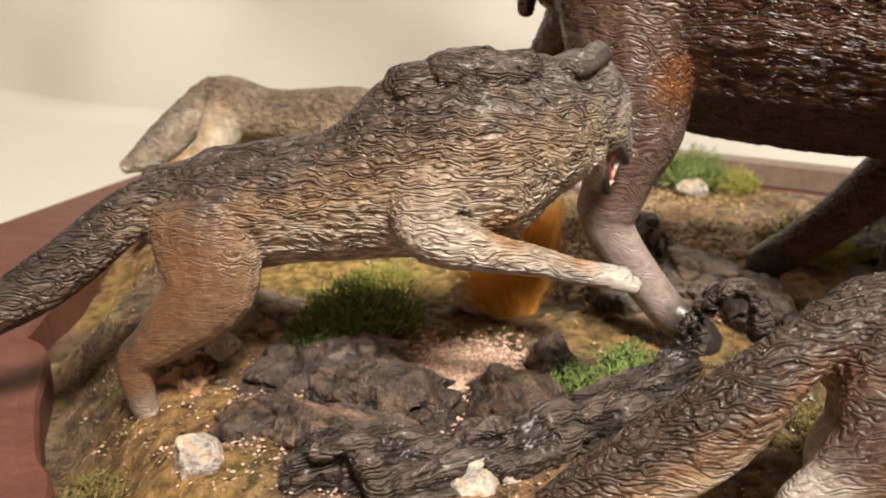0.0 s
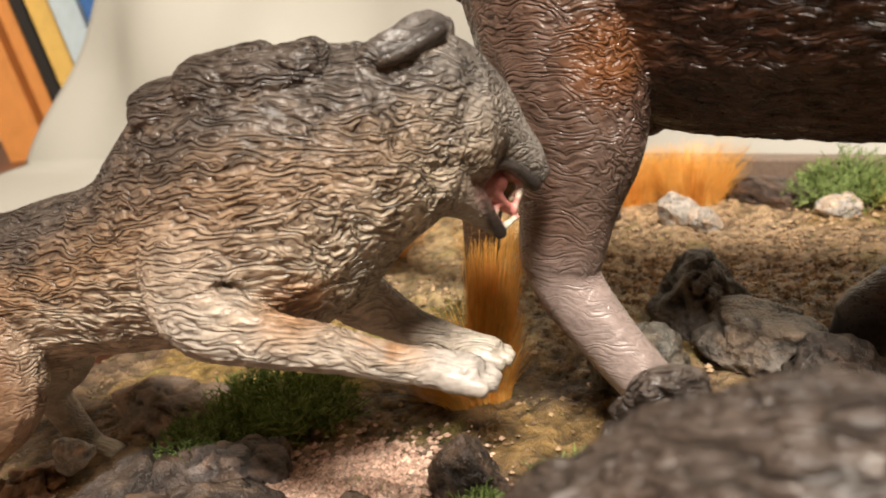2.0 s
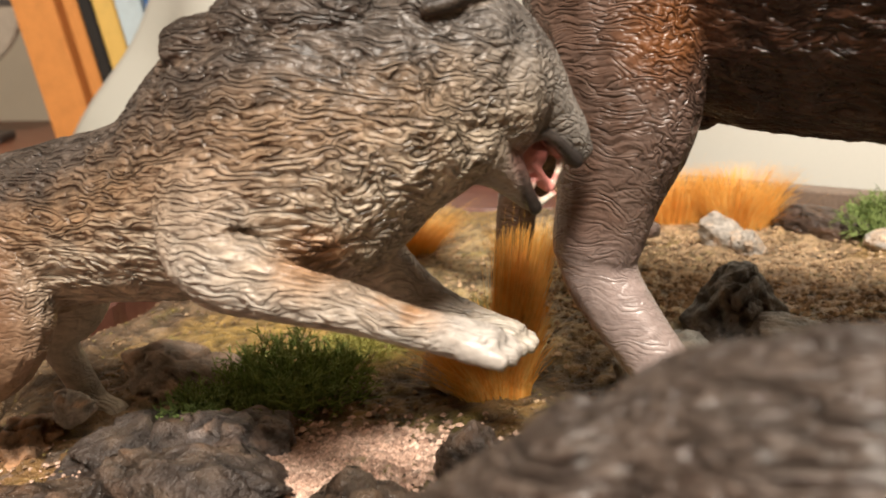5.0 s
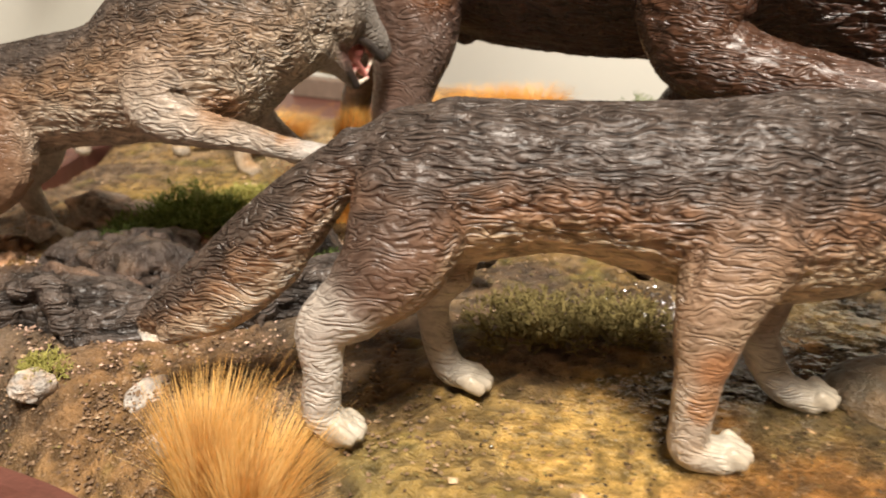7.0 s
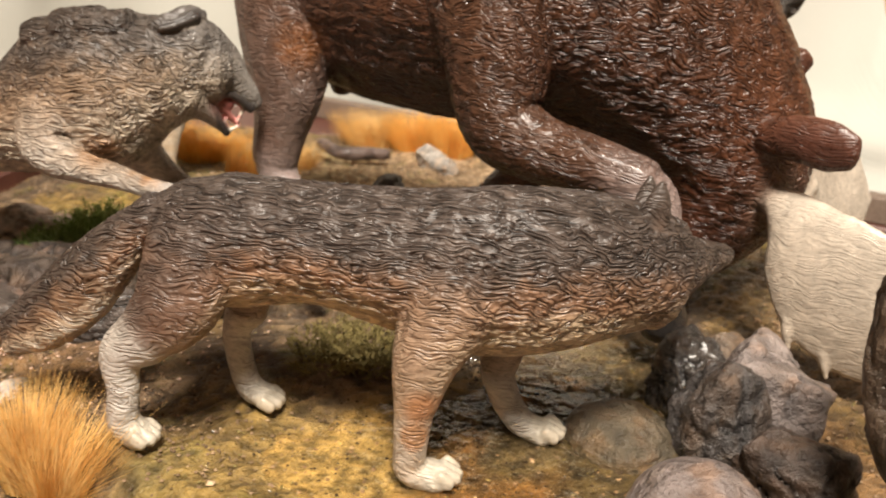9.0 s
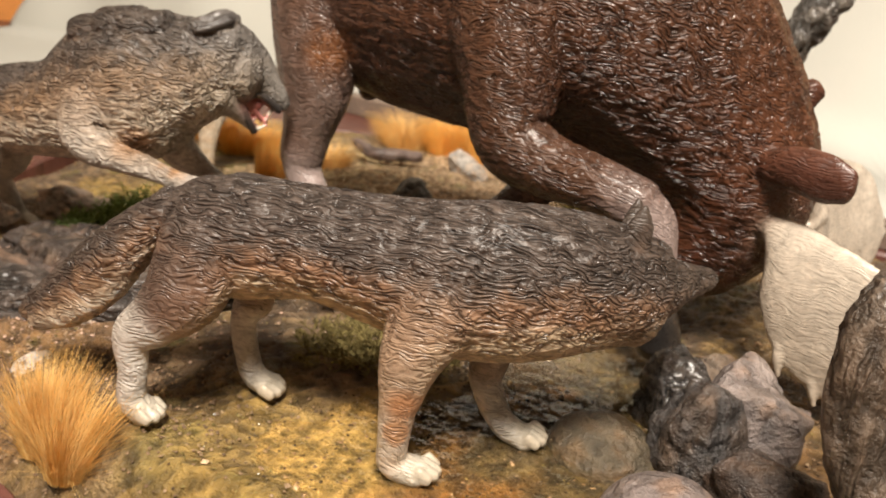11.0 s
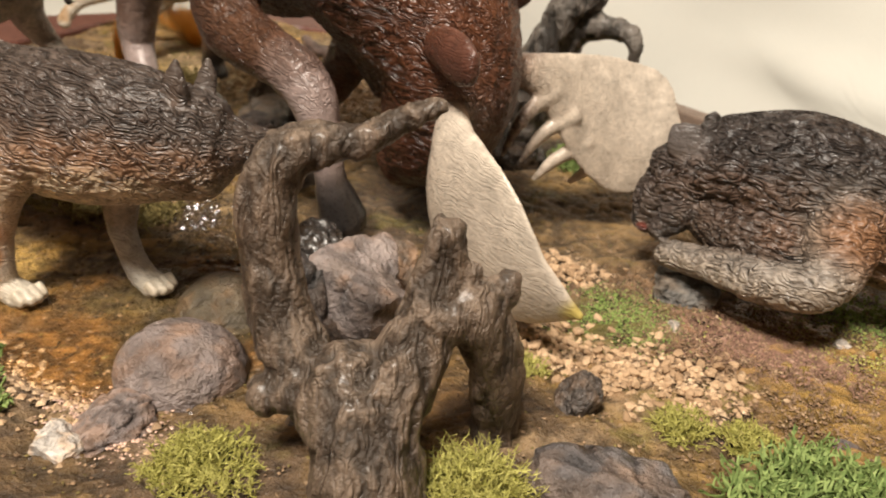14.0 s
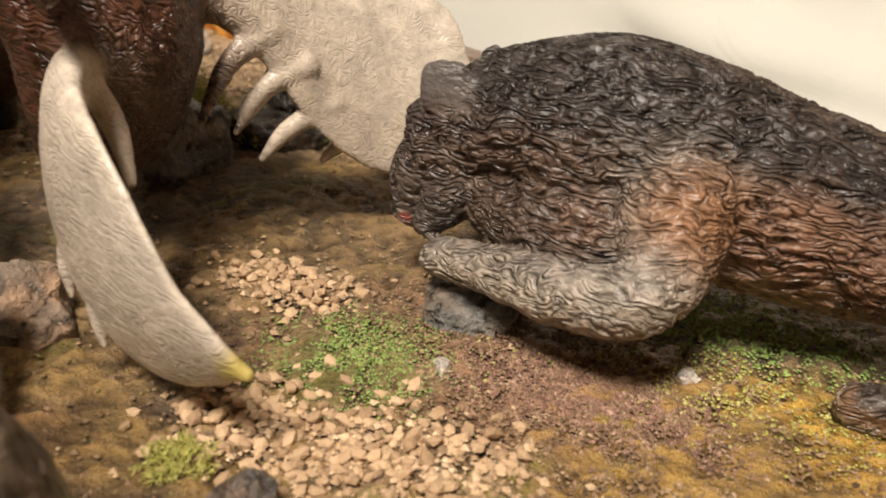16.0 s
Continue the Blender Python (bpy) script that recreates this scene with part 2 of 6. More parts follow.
M_ORANGE = strands("orange_fibre", (0.88, 0.38, 0.05), (0.96, 0.64, 0.20), 0.55)
M_GOLD = strands("golden_fibre", (0.74, 0.38, 0.08), (0.88, 0.62, 0.26), 0.55)
M_LICHEN = strands("bright_green_lichen", (0.11, 0.17, 0.045), (0.28, 0.36, 0.12), 0.7)
M_DARKMOSS = strands("dark_green_moss", (0.11, 0.175, 0.035), (0.30, 0.38, 0.12), 0.8)
M_YELMOSS = strands("yellow_green_moss", (0.26, 0.25, 0.05), (0.50, 0.47, 0.15), 0.8)
M_BROWNMOSS = strands("olive_brown_moss", (0.105, 0.082, 0.028), (0.27, 0.215, 0.08), 0.8)


# ---- builders ----
def mesh_object(name, mesh, material, parent=None, label=""):
    mesh.materials.append(material)
    ob = new(name, mesh)
    if parent:
        ob.parent = parent
    return tagged(ob, label)


def part(name, bm, material, parent, label="", smooth=False):
    me = bpy.data.meshes.new(name)
    for f in bm.faces:
        f.smooth = smooth
    bm.to_mesh(me)
    bm.free()
    return mesh_object(name, me, material, parent, label)


def thing(name, at, label, category, group="", kind=""):
    ob = new(name)
    ob.empty_display_size = 0.01
    ob.location = at
    return tagged(ob, label, category, group, kind)


def box(bm, lo, hi, m=None, bevel=0.0):
    c = [(a + b) / 2 for a, b in zip(lo, hi)]
    s = [b - a for a, b in zip(lo, hi)]
    g = bmesh.ops.create_cube(bm, size=1, matrix=(m or Matrix()) @ Matrix.Translation(c) @ Matrix.Diagonal((*s, 1)))
    if bevel:
        edges = list({e for v in g["verts"] for e in v.link_edges})
        bmesh.ops.bevel(bm, geom=edges, offset=bevel, segments=2, affect="EDGES", profile=0.5)
    return bm


def smooth_chain(nodes, steps):
    """Catmull-Rom through rows of numbers."""
    a = np.array(nodes, float)
    a = np.vstack([2 * a[0] - a[1], a, 2 * a[-1] - a[-2]])
    out = []
    for i in range(1, len(a) - 2):
        for k in range(steps):
            u = k / steps
            out.append(0.5 * (2 * a[i] + (a[i + 1] - a[i - 1]) * u + (2 * a[i - 1] - 5 * a[i] + 4 * a[i + 1] - a[i + 2]) * u * u
                              + (3 * a[i] - a[i - 1] - 3 * a[i + 1] + a[i + 2]) * u ** 3))
    out.append(a[-2])
    return np.array(out)


RING = 18


def loft(nodes, side, verts, faces, steps=5):
    """A closed tube through (x, y, z, half width, half height), widths along side. Adds to verts and faces; returns its samples."""
    c = smooth_chain(nodes, steps)
    c[:, 3:] = np.maximum(c[:, 3:], 0.0006)
    p = c[:, :3]
    t = np.gradient(p, axis=0)
    t /= np.linalg.norm(t, axis=1)[:, None] + 1e-12
    s = np.array(side, float)[None] - t * (t @ np.array(side, float))[:, None]
    s /= np.linalg.norm(s, axis=1)[:, None] + 1e-12
    u = np.cross(s, t)
    # round caps
    rows = []
    for end, sign in ((0, -1), (-1, 1)):
        caps = []
        for k in (0.92, 0.55):
            reach = min(c[end, 3], c[end, 4]) * k
            shrink = math.sqrt(1 - k * k) + 0.05
            caps.append((p[end] + sign * t[end] * reach, s[end], u[end], c[end, 3] * shrink, c[end, 4] * shrink))
        rows.append(caps)
    rings = rows[0] + [(p[i], s[i], u[i], c[i, 3], c[i, 4]) for i in range(len(p))] + rows[1][::-1]
    base = len(verts)
    ang = np.linspace(0, 2 * math.pi, RING, endpoint=False)
    for q, ss, uu, ra, rb in rings:
        for k in ang:
            verts.append(q + ss * (math.cos(k) * ra) + uu * (math.sin(k) * rb))
    n = len(rings)
    for i in range(n - 1):
        for k in range(RING):
            a, b = base + i * RING + k, base + i * RING + (k + 1) % RING
            faces.append((a, b, b + RING, a + RING))
    faces.append(tuple(base + k for k in range(RING))[::-1])
    faces.append(tuple(base + (n - 1) * RING + k for k in range(RING)))
    return c


def fused(verts, faces, voxel, smooth=4):
    """The union of closed tubes as one even skin: its points and faces."""
    me = bpy.data.meshes.new("rough")
    me.from_pydata([tuple(v) for v in verts], [], faces)
    ob = new("rough", me)
    r = ob.modifiers.new("r", "REMESH")
    r.mode, r.voxel_size, r.adaptivity = "VOXEL", voxel, 0.0
    s = ob.modifiers.new("s", "SMOOTH")
    s.factor, s.iterations = 0.5, smooth
    skin = bpy.data.meshes.new_from_object(ob.evaluated_get(bpy.context.evaluated_depsgraph_get()))
    bpy.data.objects.remove(ob)
    bpy.data.meshes.remove(me)
    return skin


def points_normals(me):
    n = len(me.vertices)
    co, no = np.empty(n * 3, np.float32), np.empty(n * 3, np.float32)
    me.vertices.foreach_get("co", co)
    me.vertex_normals.foreach_get("vector", no)
    return co.reshape(-1, 3).astype(float), no.reshape(-1, 3).astype(float)


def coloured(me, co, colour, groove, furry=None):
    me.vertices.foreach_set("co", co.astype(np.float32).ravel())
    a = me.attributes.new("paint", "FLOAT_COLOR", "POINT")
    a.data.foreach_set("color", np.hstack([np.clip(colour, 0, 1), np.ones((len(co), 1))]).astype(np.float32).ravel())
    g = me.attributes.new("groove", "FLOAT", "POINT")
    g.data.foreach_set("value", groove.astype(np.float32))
    if furry is not None:
        f = me.attributes.new("furry", "FLOAT", "POINT")
        f.data.foreach_set("value", np.clip(furry, 0, 1).astype(np.float32))
    me.polygons.foreach_set("use_smooth", [True] * len(me.polygons))
    me.update()
    return me


def sculpt(name, chains, voxel, head, material, label, category, relief=0.0007, pitch=750.0, seed=1, along=4.5, spots=(), smooth=4, rise=1.0, bark=False, bands=(0.0, 0.75, 0.08, 0.55)):
    """A cast figure: chains of (nodes, side, (top, middle, under) colours, relief). head: its heading, along which the strands run.
    spots: (place, radius, colour) dabs of paint. bands: where the back's tone begins and is full, and the same for the belly's."""
    verts, faces, samples = [], [], []
    for nodes, side, tones, furry in chains:
        c = loft(nodes, side, verts, faces)
        for row in c:
            samples.append((*row[:3], max(row[3], row[4]), *tones[0], *tones[1], *tones[2], furry))
    me = fused(verts, faces, voxel, smooth)
    co, no = points_normals(me)
    s = np.array(samples, np.float32)[::2]
    tone, furry = np.zeros((len(co), 3)), np.zeros(len(co))
    for lo in range(0, len(co), 40000):
        q = co[lo:lo + 40000].astype(np.float32)
        d = np.sqrt(np.maximum((q * q).sum(1)[:, None] + (s[:, :3] ** 2).sum(1)[None] - 2 * q @ s[:, :3].T, 0))
        w = np.exp(-5.0 * d / s[None, :, 3] + 3.0 * (s[None, :, 13] < 0)) + 1e-12
        w /= w.sum(1, keepdims=True)
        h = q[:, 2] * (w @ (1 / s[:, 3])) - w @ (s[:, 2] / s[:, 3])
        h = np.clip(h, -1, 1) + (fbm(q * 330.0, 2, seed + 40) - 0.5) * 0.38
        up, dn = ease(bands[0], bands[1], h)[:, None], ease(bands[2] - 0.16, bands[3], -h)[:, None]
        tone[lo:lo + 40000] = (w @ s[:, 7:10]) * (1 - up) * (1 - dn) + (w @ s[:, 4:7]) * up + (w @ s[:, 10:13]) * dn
        furry[lo:lo + 40000] = w @ np.maximum(s[:, 13], 0)
    ax = np.array([head[0], head[1], 0.0])
    la = np.array([-head[1], head[0], 0.0])
    local = np.stack([co @ ax, co @ la, co[:, 2]], 1)
    warp = np.stack([vnoise(local * 130.0, seed + 3), vnoise(local * 130.0, seed + 4), vnoise(local * 130.0, seed + 5)], 1) - 0.5
    bent = local + warp * np.array([0.0, 0.006, 0.006])
    lines = bent * np.array([pitch / along, pitch, pitch / rise])
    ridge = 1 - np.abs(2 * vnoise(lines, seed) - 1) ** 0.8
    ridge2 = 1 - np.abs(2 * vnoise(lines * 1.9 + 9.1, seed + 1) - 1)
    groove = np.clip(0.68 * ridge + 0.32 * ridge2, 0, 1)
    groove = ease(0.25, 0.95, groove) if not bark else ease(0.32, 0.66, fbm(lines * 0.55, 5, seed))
    clump = vnoise(local * np.array([90.0, 200.0, 200.0]), seed + 7) - 0.5
    co = co + no * ((groove - 0.55) * relief * furry + clump * relief * 0.9 * furry)[:, None]
    var = (fbm(local * 160.0, 3, seed + 11) - 0.5)[:, None]
    fleck = (fbm(local * 620.0, 2, seed + 15) - 0.5)[:, None]
    tone = tone * (1 + 0.5 * var) * (1 + 0.35 * fleck)
    for place, radius, dab in spots:
        k = ease(1.0, 0.3 if radius > 0.005 else 0.6, np.linalg.norm(co - np.array(place), axis=1) / radius)[:, None]
        tone = tone * (1 - k) + np.array(dab) * k
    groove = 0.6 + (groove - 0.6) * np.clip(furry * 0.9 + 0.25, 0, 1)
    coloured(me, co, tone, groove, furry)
    me.name = name
    return tagged(mesh_object(name, me, material), label, category)


def rock(name, at, size, seed, colour, label, spin=0.0, rough=0.3, category="rock", material=None, group="", worn=1.0, cuts=22):
    """A weathered lump, its facets cut by random planes, half sunk where it lies."""
    bm = bmesh.new()
    bmesh.ops.create_icosphere(bm, subdivisions=5, radius=1.0)
    me = bpy.data.meshes.new(name)
    for f in bm.faces:
        f.smooth = True
    bm.to_mesh(me)
    bm.free()
    co, no = points_normals(me)
    rng = np.random.RandomState(seed)
    for _ in range(cuts):
        d = rng.normal(size=3)
        d /= np.linalg.norm(d)
        over = np.maximum(co @ d - rng.uniform(0.62, 0.95), 0)
        co -= over[:, None] * d * 0.92
    big = fbm(co * 1.7 + seed, 3, seed) - 0.5
    fine = fbm(co * 6.0 + seed, 5, seed + 5)
    layer = fbm(co * np.array([2.0, 2.0, 7.0]) + seed, 3, seed + 6) - 0.5
    crack = 1 - np.abs(2 * vnoise(co * 2.6 + seed, seed + 9) - 1)
    split = ease(0.90, 0.995, crack)
    co = co * (1 + rough * 1.3 * big + worn * (0.17 * (fine - 0.5) + 0.09 * layer - 0.16 * split))[:, None]
    var = fbm(co * 3.0, 3, seed + 2)[:, None]
    dust = ease(0.52, 0.68, fbm(co * 2.2 + 5.0, 4, seed + 12))[:, None] * 0.45
    c = np.array(colour)[None] * (0.5 + 1.0 * var)
    c = c * (1 - dust) + (np.array(colour) * 0.7 + np.array((0.10, 0.070, 0.045))) * dust
    rust = ease(0.46, 0.66, fbm(co * 2.7 + 11.0, 4, seed + 21))[:, None]
    c = c * (1 - rust) + c * np.array((1.22, 1.04, 0.88)) * rust
    groove = np.clip(((fine - 0.5) * 2.0 - 0.6 * split) * worn + 0.55, 0, 1)
    m = Matrix.Rotation(spin, 3, "Z")
    r = np.array([list(x) for x in m])
    co = (co * np.array(size) * 1.28) @ r.T
    coloured(me, co, c, groove)
    ob = mesh_object(name, me, material or M_ROCK)
    ob.location = at
    return tagged(ob, label, category, group)


def fibres(name, count, height, spread, material, parent, seed, width=0.00011, lean=(0.0, 0.0), foot=0.004):
    """A brush of fine bent fibres as one part."""
    rng = random.Random(seed)
    verts, faces = [], []
    for _ in range(count):
        a, r = rng.uniform(0, 2 * math.pi), math.sqrt(rng.random())
        fx, fy = math.cos(a) * r * foot, math.sin(a) * r * foot
        h = height * (1.08 - 0.75 * rng.random() ** 1.3)
        ox = math.cos(a) * r * spread + lean[0] + rng.gauss(0, 0.12) * spread
        oy = math.sin(a) * r * spread + lean[1] + rng.gauss(0, 0.12) * spread
        base = len(verts)
        n = 4
        for k in range(n):
            s = k / (n - 1)
            w = width * (1 - 0.8 * s)
            cx, cy, cz = fx + ox * s ** 1.6, fy + oy * s ** 1.6, h * s * (1 - 0.12 * s)
            for j in range(3):
                q = 2.094 * j + a
                verts.append((cx + math.cos(q) * w, cy + math.sin(q) * w, cz))
        for k in range(n - 1):
            for j in range(3):
                p, q = base + 3 * k + j, base + 3 * k + (j + 1) % 3
                faces.append((p, q, q + 3, p + 3))
    me = bpy.data.meshes.new(name)
    me.from_pydata(verts, [], faces)
    ob = mesh_object(name, me, material, parent)
    return ob


def lichen(name, count, radius, height, material, parent, seed, thick=0.0005, flat=1.0):
    """Springy branching strands, heaped into an uneven cushion, as one part."""
    rng = random.Random(seed)
    verts, faces = [], []

    def limb(p, d, length, w, depth):
        base = len(verts)
        n = 3
        for k in range(n):
            ww = w * (1 - 0.45 * k / (n - 1))
            up = Vector((0.3, 0.7, 0.2)).cross(d).normalized()
            vp = d.cross(up)
            for j in range(3):
                verts.append(tuple(p + up * (math.cos(2.094 * j) * ww) + vp * (math.sin(2.094 * j) * ww)))
            if k < n - 1:
                p = p + d * (length / (n - 1))
                d = (d + Vector((rng.gauss(0, 0.35), rng.gauss(0, 0.35), rng.gauss(0.04, 0.3)))).normalized()
        for k in range(n - 1):
            for j in range(3):
                a, b = base + 3 * k + j, base + 3 * k + (j + 1) % 3
                faces.append((a, b, b + 3, a + 3))
        last = base + 3 * (n - 1)
        faces.append((last, last + 1, last + 2))
        if depth:
            for _ in range(2):
                e = (d + Vector((rng.gauss(0, 0.7), rng.gauss(0, 0.7), rng.gauss(0.1, 0.5)))).normalized()
                limb(p, e, length * 0.72, w * 0.75, depth - 1)

    for _ in range(count):
        a, r = rng.uniform(0, 2 * math.pi), math.sqrt(rng.random())
        lump = 0.5 + 0.5 * math.sin(3.1 * a + seed) * math.cos(5.3 * r + 1.7 * seed)
        bump = (1 - 0.75 * r * r) * (0.62 + 0.5 * lump)
        r *= 0.78 + 0.34 * (0.5 + 0.5 * math.sin(2 * a + 0.7 * seed) * math.cos(3 * a + seed))
        p = Vector((math.cos(a) * r * radius, math.sin(a) * r * radius * flat, height * bump * rng.uniform(-0.05, 0.72)))
        d = Vector((math.cos(a) * r * 0.9 + rng.gauss(0, 0.4), math.sin(a) * r * 0.9 + rng.gauss(0, 0.4), 0.75)).normalized()
        limb(p, d, height * rng.uniform(0.16, 0.3) + 0.0012, thick, 2)
    me = bpy.data.meshes.new(name)
    me.from_pydata(verts, [], faces)
    return mesh_object(name, me, material, parent)


# ---- the room ----
def slab(name, lo, hi, material, label, category, m=None, bevel=0.0, kind="structure"):
    return tagged(part(name, box(bmesh.new(), lo, hi, m, bevel), material, None), label, category, "", kind)


slab("floor", (-2.2, -1.8, -0.80), (2.4, 2.2, -0.75), M_FLOOR, "brown oak floor of the room", "floor")
slab("ceiling", (-2.2, -1.8, 1.62), (2.4, 2.2, 1.70), M_WALL, "cream painted ceiling of the room", "ceiling")
slab("wall_north", (-2.2, 2.1, -0.75), (2.4, 2.2, 1.62), M_WALL, "cream plastered wall behind the table", "wall")
slab("wall_south", (-2.2, -1.8, -0.75), (2.4, -1.7, 1.62), M_WALL, "cream plastered wall of the room", "wall")
slab("wall_west", (-2.2, -1.7, -0.75), (-2.1, 2.1, 1.62), M_WALL, "cream plastered wall of the room", "wall")
slab("wall_east", (2.3, -1.7, -0.75), (2.4, 2.1, 1.62), M_WALL, "cream plastered wall of the room", "wall")

# the table that carries everything
table = thing("table", (0, 0.4, -0.75), "large brown wooden table under the diorama", "table")
part("tabletop", box(bmesh.new(), (-1.15, -0.85, 0.715), (1.15, 0.75, 0.75), None, 0.004), M_TABLE, table)
for sx in (-1.08, 1.02):
    for sy in (-0.78, 0.62):
        part("leg", box(bmesh.new(), (sx, sy, 0.0), (sx + 0.06, sy + 0.06, 0.715), None, 0.004), M_TABLE, table)

# the stained board of the diorama
turned = Matrix(((E1.x, E2.x, 0, 0), (E1.y, E2.y, 0, 0), (0, 0, 1, 0), (0, 0, 0, 1)))
board = thing("base_board", (0, 0, 0), "reddish-brown stained wooden board carrying the diorama", "board")
part("slab", box(bmesh.new(), (-0.312, 0.023, 0.0), (0.547, 0.524, 0.012), turned, 0.002), M_BOARD, board)
part("back_rail", box(bmesh.new(), (-0.300, 0.513, 0.0262), (0.535, 0.5255, 0.0405), turned, 0.0012), M_RAIL, board, "grey-brown rail along the back of the board")

# ---- the cream sheet behind ----
def sheet_top(u):
    """Height of the sheet's upper edge along its width."""
    pts = [(-0.9, 0.62), (-0.2, 0.58), (0.02, 0.40), (0.09, 0.19), (0.115, 0.120), (0.135, 0.098), (0.155, 0.081), (0.19, 0.067), (0.30, 0.062), (0.62, 0.058)]
    return float(np.interp(u, [p[0] for p in pts], [p[1] for p in pts]))


def sheet():
    verts, faces = [], []
    nu, nw = 150, 100
    for i in range(nu + 1):
        for k in range(nw + 1):
            w = k / nw
            # lower part lies on the table, the rest stands up
            left = -0.845 + 0.92 * max(0.0, w - 0.12) * 0.62 / 0.88 * 1.0
            u = left + (0.62 - left) * i / nu
            top = sheet_top(u)
            if w < 0.12:
                q = w / 0.12
                # left of the board its loose end lies spread on the table
                start = 0.12 if u < -0.325 else 0.536
                v, z = start + (0.563 - start) * q, 0.0035 + 0.0015 * math.sin(u * 31 + q * 9) * q * (1 - q) + 0.011 * q ** (5 if u < -0.325 else 2)
            else:
                q = (w - 0.12) / 0.88
                z = 0.0145 + (top - 0.0145) * q
                v = 0.563 + 0.02 * math.sin(min(q * 2.2, 1.57)) + 0.05 * q
            fold = 0.010 * math.sin(u * 17 + 2.0 * z * 8) + 0.006 * math.sin(u * 41 - z * 20 + 1.0)
            sag = 0.010 * math.exp(-((z - (0.055 - 0.09 * (u - 0.12))) / 0.012) ** 2) * float(ease(0.0, 0.1, u))
            v += (fold * min(1.0, 4 * w)) - sag
            verts.append(tuple(uv(u, v, z)))
    for i in range(nu):
        for k in range(nw):
            a = i * (nw + 1) + k
            faces.append((a, a + nw + 1, a + nw + 2, a + 1))
    me = bpy.data.meshes.new("backdrop_sheet")
    me.from_pydata(verts, [], faces)
    for f in me.polygons:
        f.use_smooth = True
    ob = mesh_object("backdrop_sheet", me, M_SHEET)
    thick = ob.modifiers.new("cloth", "SOLIDIFY")
    thick.thickness, thick.offset = 0.0012, 1.0
    return tagged(ob, "cream cotton sheet hung behind the diorama in soft folds", "sheet")


sheet()


# tan veneered cupboard beyond the sheet
cupboard = thing("cupboard", (0.75, 1.65, -0.75), "tan birch-veneered cupboard standing beyond the sheet", "cupboard")
part("body", box(bmesh.new(), (-0.75, -0.2, 0.0), (0.9, 0.3, 1.9), None, 0.006), M_TAN, cupboard)
for k, lo in enumerate((-0.745, 0.085)):
    part("door", box(bmesh.new(), (lo, -0.222, 0.02), (lo + 0.81, -0.202, 1.88), None, 0.004), M_TAN, cupboard)

# ---- the row of books and the round dial at the back of the table ----
def book(at, width, depth, height, lean, colour, label):
    """A standing bound book: boards, spine and paper block. at: foot of its spine's middle."""
    m = plain("book_cloth", colour, 0.6)
    ob = thing("book", at, label, "book", "books behind the sheet")
    ob.rotation_euler = (0, lean, 0.35)
    w = width / 2
    part("front_board", box(bmesh.new(), (-w, 0, 0), (-w + 0.0025, depth, height), None, 0.0006), m, ob)
    part("back_board", box(bmesh.new(), (w - 0.0025, 0, 0), (w, depth, height), None, 0.0006), m, ob)
    part("spine", box(bmesh.new(), (-w + 0.0025, 0, 0), (w - 0.0025, 0.003, height), None, 0.0006), m, ob)
    part("pages", box(bmesh.new(), (-w + 0.0028, 0.004, 0.003), (w - 0.0028, depth - 0.004, height - 0.003)), M_SHEET, ob, "cream paper block")
    return ob


ORANGE, BLACK, YELLOW, PALE, BLUE, RUST = (0.72, 0.30, 0.08), (0.02, 0.018, 0.016), (0.78, 0.52, 0.14), (0.56, 0.68, 0.74), (0.05, 0.16, 0.44), (0.42, 0.14, 0.07)
X0, Y0 = -0.715, 0.94
for dx, w, h, c, tag in ((0.0, 0.05, 0.34, ORANGE, "orange bound book standing on the table"), (0.042, 0.016, 0.30, ORANGE, "thin orange book beside others"),
                         (0.058, 0.014, 0.33, BLACK, "thin black book in a leaning row"), (0.079, 0.024, 0.33, YELLOW, "yellow book in a leaning row"),
                         (0.107, 0.030, 0.34, PALE, "pale blue book in a leaning row"), (0.136, 0.020, 0.33, BLUE, "deep blue book in a leaning row"),
                         (0.160, 0.024, 0.34, PALE, "pale blue book beside the sheet"), (0.188, 0.03, 0.34, RUST, "rust-red book beside the sheet")):
    book((X0 + dx, Y0 + dx * 0.35, 0.001), w, 0.15, h, -0.17, c, tag)


def dial():
    ob = thing("round_stand", (-0.845, 0.90, 0.0), "round grey-beige disc on a small dark foot", "ornament")
    grey = plain("grey_beige_card", (0.36, 0.31, 0.25), 0.7)
    dark = plain("dark_foot", (0.06, 0.05, 0.045), 0.5)
    bm = bmesh.new()
    bmesh.ops.create_cone(bm, cap_ends=True, segments=64, radius1=0.085, radius2=0.085, depth=0.012, matrix=pose(0, 0, 0.170, 90, 0, 0))
    bmesh.ops.bevel(bm, geom=[e for e in bm.edges if len(e.link_faces) == 2 and e.calc_face_angle() > 1], offset=0.002, segments=2, affect="EDGES")
    part("disc", bm, grey, ob, smooth=False)
    part("band", box(bmesh.new(), (-0.083, -0.0085, 0.165), (0.083, -0.0062, 0.173)), dark, ob, "dark band across the disc")
    part("stem", box(bmesh.new(), (-0.010, -0.006, 0.01), (0.010, 0.006, 0.10), None, 0.002), dark, ob)
    part("foot", box(bmesh.new(), (-0.045, -0.03, 0.0), (0.045, 0.03, 0.012), None, 0.003), dark, ob)
    ob.rotation_euler = (0, 0, 0.5)


dial()

